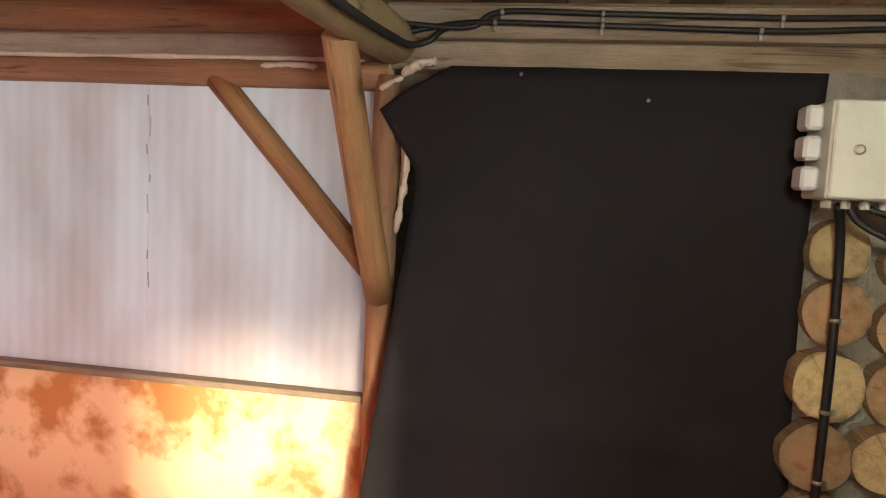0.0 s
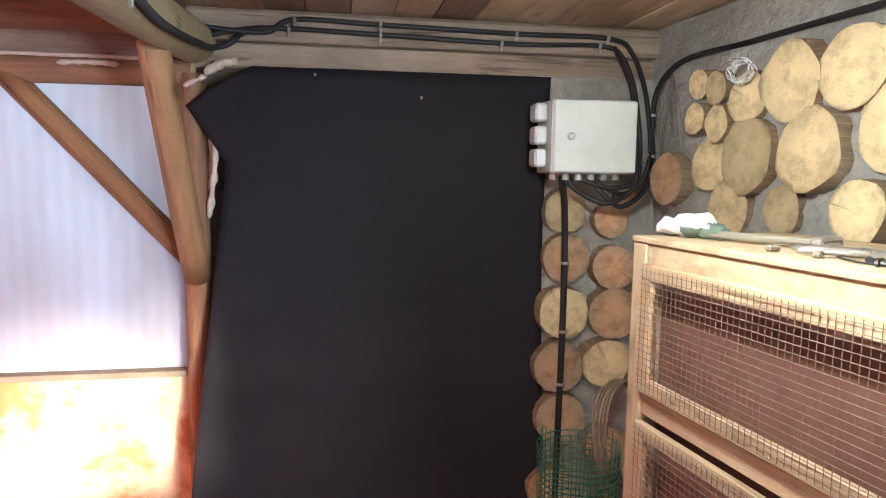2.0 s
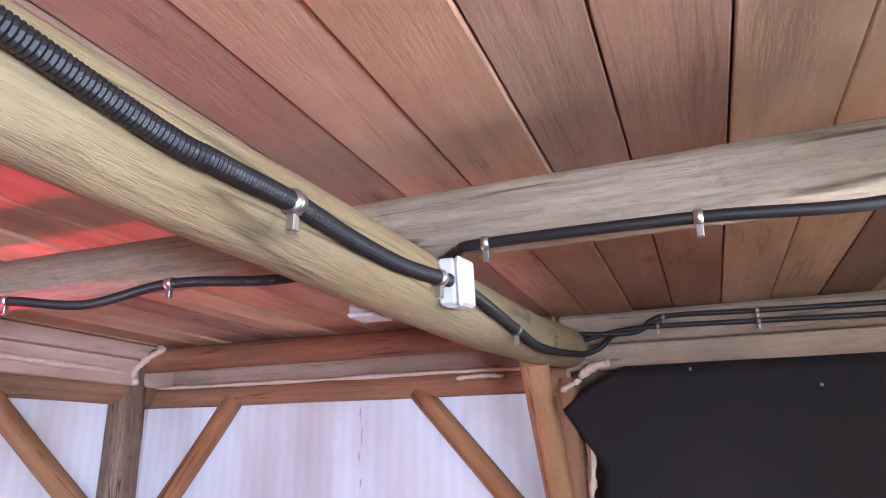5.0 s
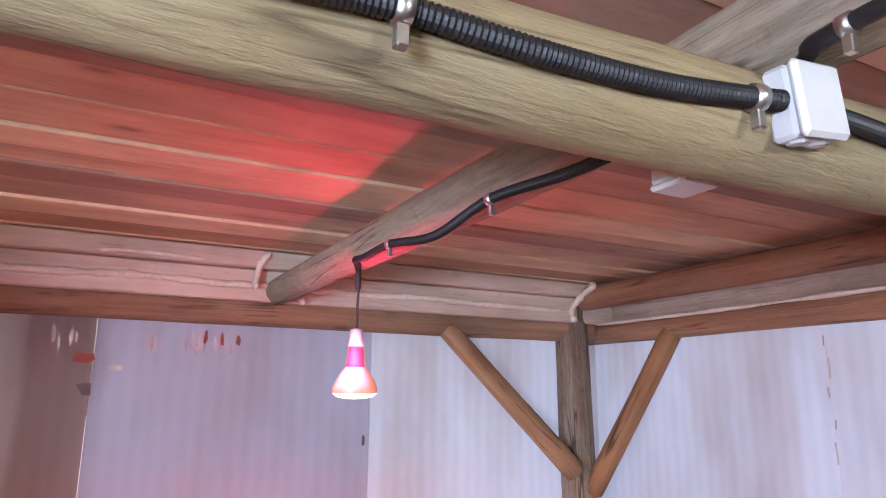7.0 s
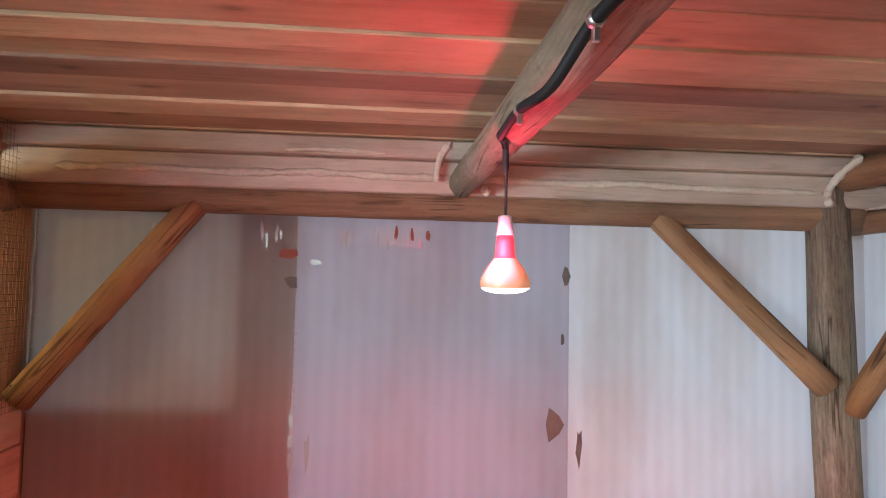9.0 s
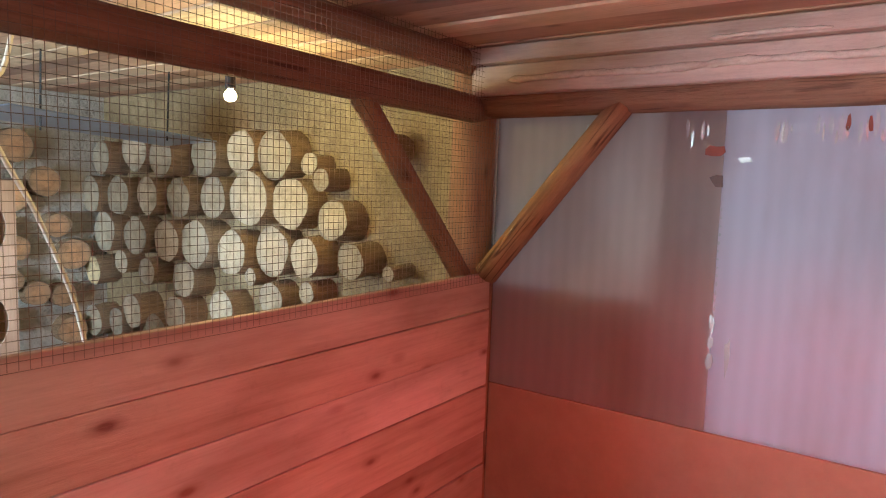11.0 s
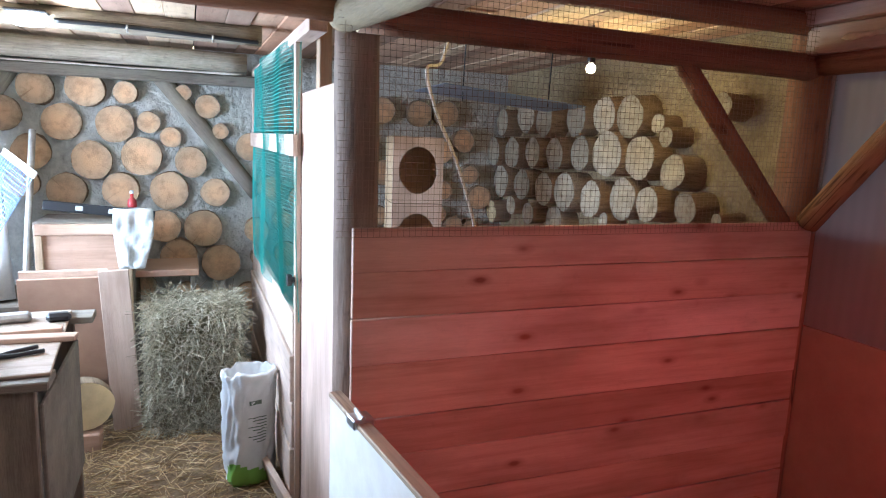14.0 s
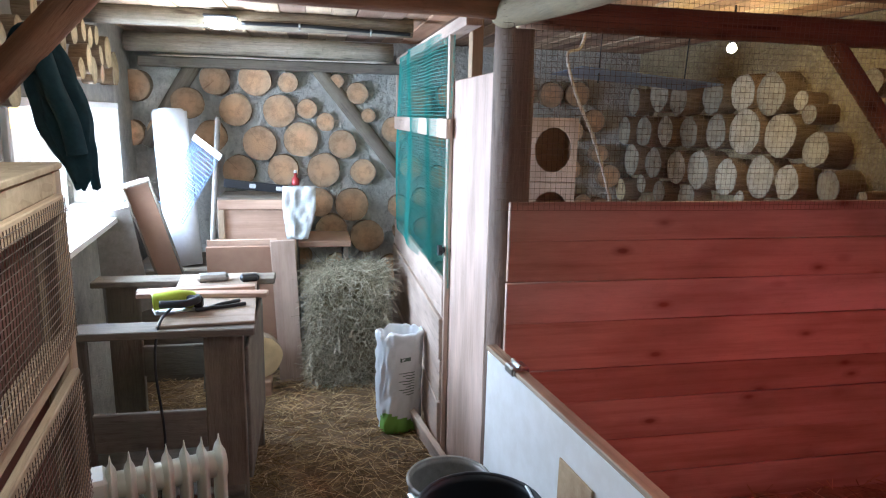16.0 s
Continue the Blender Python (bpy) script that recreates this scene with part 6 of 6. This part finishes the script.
nb = nest_box(pose(-1.315, -1.8, 1.55, 0, 0, -8))
for k in (1, 2, 3):
    copy_thing(nb, pose(-1.315, -1.8, 1.55 - 0.394 * k, 0, 0, -8))
hs_ = thing("hanging_sheet", "blue-grey tin sheet slung on cords", "tin sheet")
board("sheet", (0.95, 0.4, 0.006), plain("blue_grey_tin", (0.3, 0.36, 0.45), 0.35, 0.6), pose(-1.78, -1.7, 1.985, 3, -4, 5), hs_)
for x in (-1.5, -2.05):
    part("cord", tube([(x, -1.6, 2.27), (x, -1.62, 1.95)], 0.004, 6, 1), M_CABLE, hs_)
tagged(part("rope", tube([(-1.25, -1.2, 2.27), (-1.2, -1.18, 2.1), (-1.1, -1.1, 2.05), (-1.12, -1.0, 1.85), (-1.2, -0.95, 1.65), (-1.3, -0.95, 1.38), (-1.34, -0.95, 1.2)], 0.008, 8), M_FOAM, None, smooth=True), "pale drooping hose in the rear pen", "hose")

# ---- expanding foam in the joints ----
def foam(pts, r, seed):
    """A bead of expanding foam: it swells and thins along its way, with lumps on it."""
    path = smooth_path(pts, 18)
    bm = bmesh.new()
    rings = []
    for i, q in enumerate(path):
        d = (path[min(i + 1, len(path) - 1)] - path[max(i - 1, 0)]).normalized()
        e = d.cross(Vector((0.1, 0.2, 0.97))).normalized()
        u = e.cross(d)
        end = min(1.0, 0.3 + min(i, len(path) - 1 - i) / 6)
        rr = r * end * (1 + 0.55 * noise.noise((i * 0.16, seed, 0)) + 0.25 * noise.noise((i * 0.6, seed, 5)))
        ring = []
        for k in range(10):
            a = k * math.pi / 5
            lump = 1 + 0.3 * noise.noise((1.5 * math.cos(a) + seed, 1.5 * math.sin(a), i * 0.35))
            ring.append(bm.verts.new(q + rr * lump * (math.cos(a) * e + math.sin(a) * u)))
        rings.append(ring)
    for a, b in zip(rings, rings[1:]):
        for k in range(10):
            n = (k + 1) % 10
            bm.faces.new((a[k], a[n], b[n], b[k]))
    bm.faces.new(rings[0][::-1])
    bm.faces.new(rings[-1])
    tagged(part("foam_bead", bm, M_FOAM, None, smooth=True), "lumpy pale expanding foam bead in a joint", "foam", "foam beads in the joints")


foam([(-2.24, 0.1, 2.146), (-2.24, 0.35, 2.15), (-2.238, 0.6, 2.145), (-2.24, 0.85, 2.153), (-2.24, 1.1, 2.147), (-2.24, 1.25, 2.15)], 0.011, 1)
foam([(-2.24, 1.3, 2.15), (-2.238, 1.6, 2.146), (-2.24, 1.8, 2.152), (-2.24, 2.0, 2.147), (-2.245, 2.45, 2.145)], 0.011, 2)
foam([(-2.2, 1.2, 2.13), (-2.21, 1.21, 2.2), (-2.2, 1.24, 2.25)], 0.01, 3)
foam([(-2.2, 1.34, 2.12), (-2.22, 1.36, 2.1)], 0.012, 4)
foam([(-2.2, 2.44, 2.1), (-2.235, 2.46, 2.15), (-2.2, 2.48, 2.2), (-2.12, 2.49, 2.24)], 0.012, 18)
foam([(-2.25, 2.5, 2.12), (-2.3, 2.56, 2.16), (-2.25, 2.57, 2.22), (-2.15, 2.5, 2.25)], 0.015, 5)
foam([(-2.36, 2.58, 2.0), (-2.33, 2.57, 2.06), (-2.3, 2.52, 2.12)], 0.015, 6)
foam([(-2.3, 2.58, 2.165), (-1.7, 2.575, 2.17), (-1.1, 2.575, 2.168), (-0.65, 2.575, 2.17)], 0.006, 7)
foam([(-2.3, 2.61, 2.1), (-1.6, 2.61, 2.098), (-1.0, 2.61, 2.1), (-0.65, 2.61, 2.098)], 0.007, 8)
foam([(-0.54, 2.6, 2.06), (-0.49, 2.6, 2.09), (-0.44, 2.6, 2.1)], 0.013, 9)
foam([(-0.54, 2.63, 1.7), (-0.53, 2.63, 1.8), (-0.535, 2.63, 1.9)], 0.007, 10)
foam([(0.95, 1.65, 2.21), (0.95, 1.38, 2.17), (0.98, 1.2, 2.2)], 0.012, 11)
foam([(-0.4, -2.82, 2.11), (0.3, -2.82, 2.1), (1.2, -2.82, 2.105)], 0.012, 12)
foam([(-2.2, 0.75, 2.21), (-2.2, 0.9, 2.215), (-2.2, 1.05, 2.21)], 0.006, 13)

foam([(-0.54, 2.61, 1.62), (-0.525, 2.6, 1.72), (-0.515, 2.6, 1.82), (-0.53, 2.605, 1.92), (-0.55, 2.6, 2.0)], 0.009, 14)
foam([(-0.6, 2.6, 2.02), (-0.565, 2.585, 2.035), (-0.53, 2.58, 2.05)], 0.008, 15)
foam([(-0.95, 2.595, 2.075), (-0.86, 2.595, 2.08), (-0.78, 2.595, 2.075)], 0.008, 16)

# scraps of torn film left on the west sheets: along two joints and under the log
def film_scrap(y, z, w, h, mat):
    bm = bmesh.new()
    n = _rnd.randrange(6, 10)
    a, b = [], []
    for i in range(n):
        q = _rnd.uniform(0.45, 1.0)
        u, v = 0.5 * q * w * math.cos(6.283 * i / n), 0.5 * q * h * math.sin(6.283 * i / n)
        a.append(bm.verts.new((0, u, v)))
        b.append(bm.verts.new((0.0015, u, v)))
    bm.faces.new(a[::-1])
    bm.faces.new(b)
    for i in range(n):
        bm.faces.new((a[i], a[(i + 1) % n], b[(i + 1) % n], b[i]))
    tagged(part("film_scrap", bm, mat, None, "", T((-2.3645, y, z))), "torn scrap of film on a clear sheet", "film scrap", "film scraps")


_rnd = random.Random(17)
M_TORN = rough_mat("torn_brown_film", (0.1, 0.075, 0.065), (0.2, 0.15, 0.125), 40, 0.6, 0.0)
M_REDFILM = rough_mat("torn_red_film", (0.27, 0.06, 0.035), (0.36, 0.09, 0.05), 40, 0.6, 0.0)
film_scrap(0.753, 1.911, 0.07, 0.055, M_REDFILM)
film_scrap(0.842, 1.888, 0.05, 0.025, M_STEEL)
film_scrap(0.767, 1.825, 0.055, 0.05, M_TORN)
film_scrap(1.614, 1.387, 0.09, 0.13, M_TORN)
film_scrap(1.69, 1.32, 0.025, 0.16, M_TORN)
film_scrap(1.645, 1.863, 0.03, 0.1, M_TORN)
film_scrap(1.635, 1.657, 0.018, 0.05, M_TORN)
for z, h in ((1.39, 0.09), (1.279, 0.08), (1.33, 0.05)):
    film_scrap(0.78, z, 0.028, h, M_STEEL)
film_scrap(0.83, 1.3, 0.02, 0.16, M_STEEL)
# silver film bits set in white, so their bright glint is in the colour
for k in range(14):
    film_scrap(0.783 + 0.002 * _rnd.random(), 1.74 - 0.025 * k, 0.009, _rnd.uniform(0.008, 0.025), M_WPLASTIC)
for y in (0.345, 0.365, 0.671, 0.715, 0.919, 0.94, 1.019, 1.05, 1.074, 1.12, 1.155):
    film_scrap(y, 1.975 + _rnd.uniform(-0.012, 0.012), 0.016, _rnd.uniform(0.07, 0.11), M_WPLASTIC)
    film_scrap(y + 0.014, 1.965 + _rnd.uniform(-0.015, 0.015), 0.01, _rnd.uniform(0.04, 0.08), M_STEEL)
for y in (1.09, 1.14, 1.19):
    film_scrap(y, 1.985, 0.018, 0.06, M_REDFILM)

for z, h in ((1.98, 0.03), (1.9, 0.06), (1.83, 0.03), (1.74, 0.025), (1.66, 0.06), (1.5, 0.03), (1.42, 0.05)):
    tagged(board("film_scrap", (0.005, 0.0015, h), M_STEEL if h < 0.055 else M_FOAM, pose(-1.353 + 0.008 * math.sin(z * 40), 2.6835, z, 0, 4 * math.sin(z * 30), 0), bevel=0.0005), "thin strip of torn film on a sheet joint", "film scrap", "film scraps")

# ---- straw on the floors ----
def floor_place(r):
    return (r.uniform(-0.45, 1.15), r.uniform(-2.6, 2.4), r.uniform(0.001, 0.02)), (r.uniform(-1, 1), r.uniform(-1, 1), r.uniform(-0.02, 0.12))


def litter_place(r):
    return (r.uniform(-2.33, -0.53), r.uniform(0.05, 2.6), 0.31 + r.uniform(0.0, 0.03)), (r.uniform(-1, 1), r.uniform(-1, 1), r.uniform(-0.05, 0.25))


tagged(mesh_part("straw", blades(16000, floor_place, 0.11, 0.0019, random.Random(31)), M_STRAW), "loose straw trodden over the passage floor", "straw", kind="stuff")
tagged(mesh_part("pen_straw", blades(5000, litter_place, 0.09, 0.0016, random.Random(32)), M_STRAW), "loose straw over the pen litter", "straw", kind="stuff")
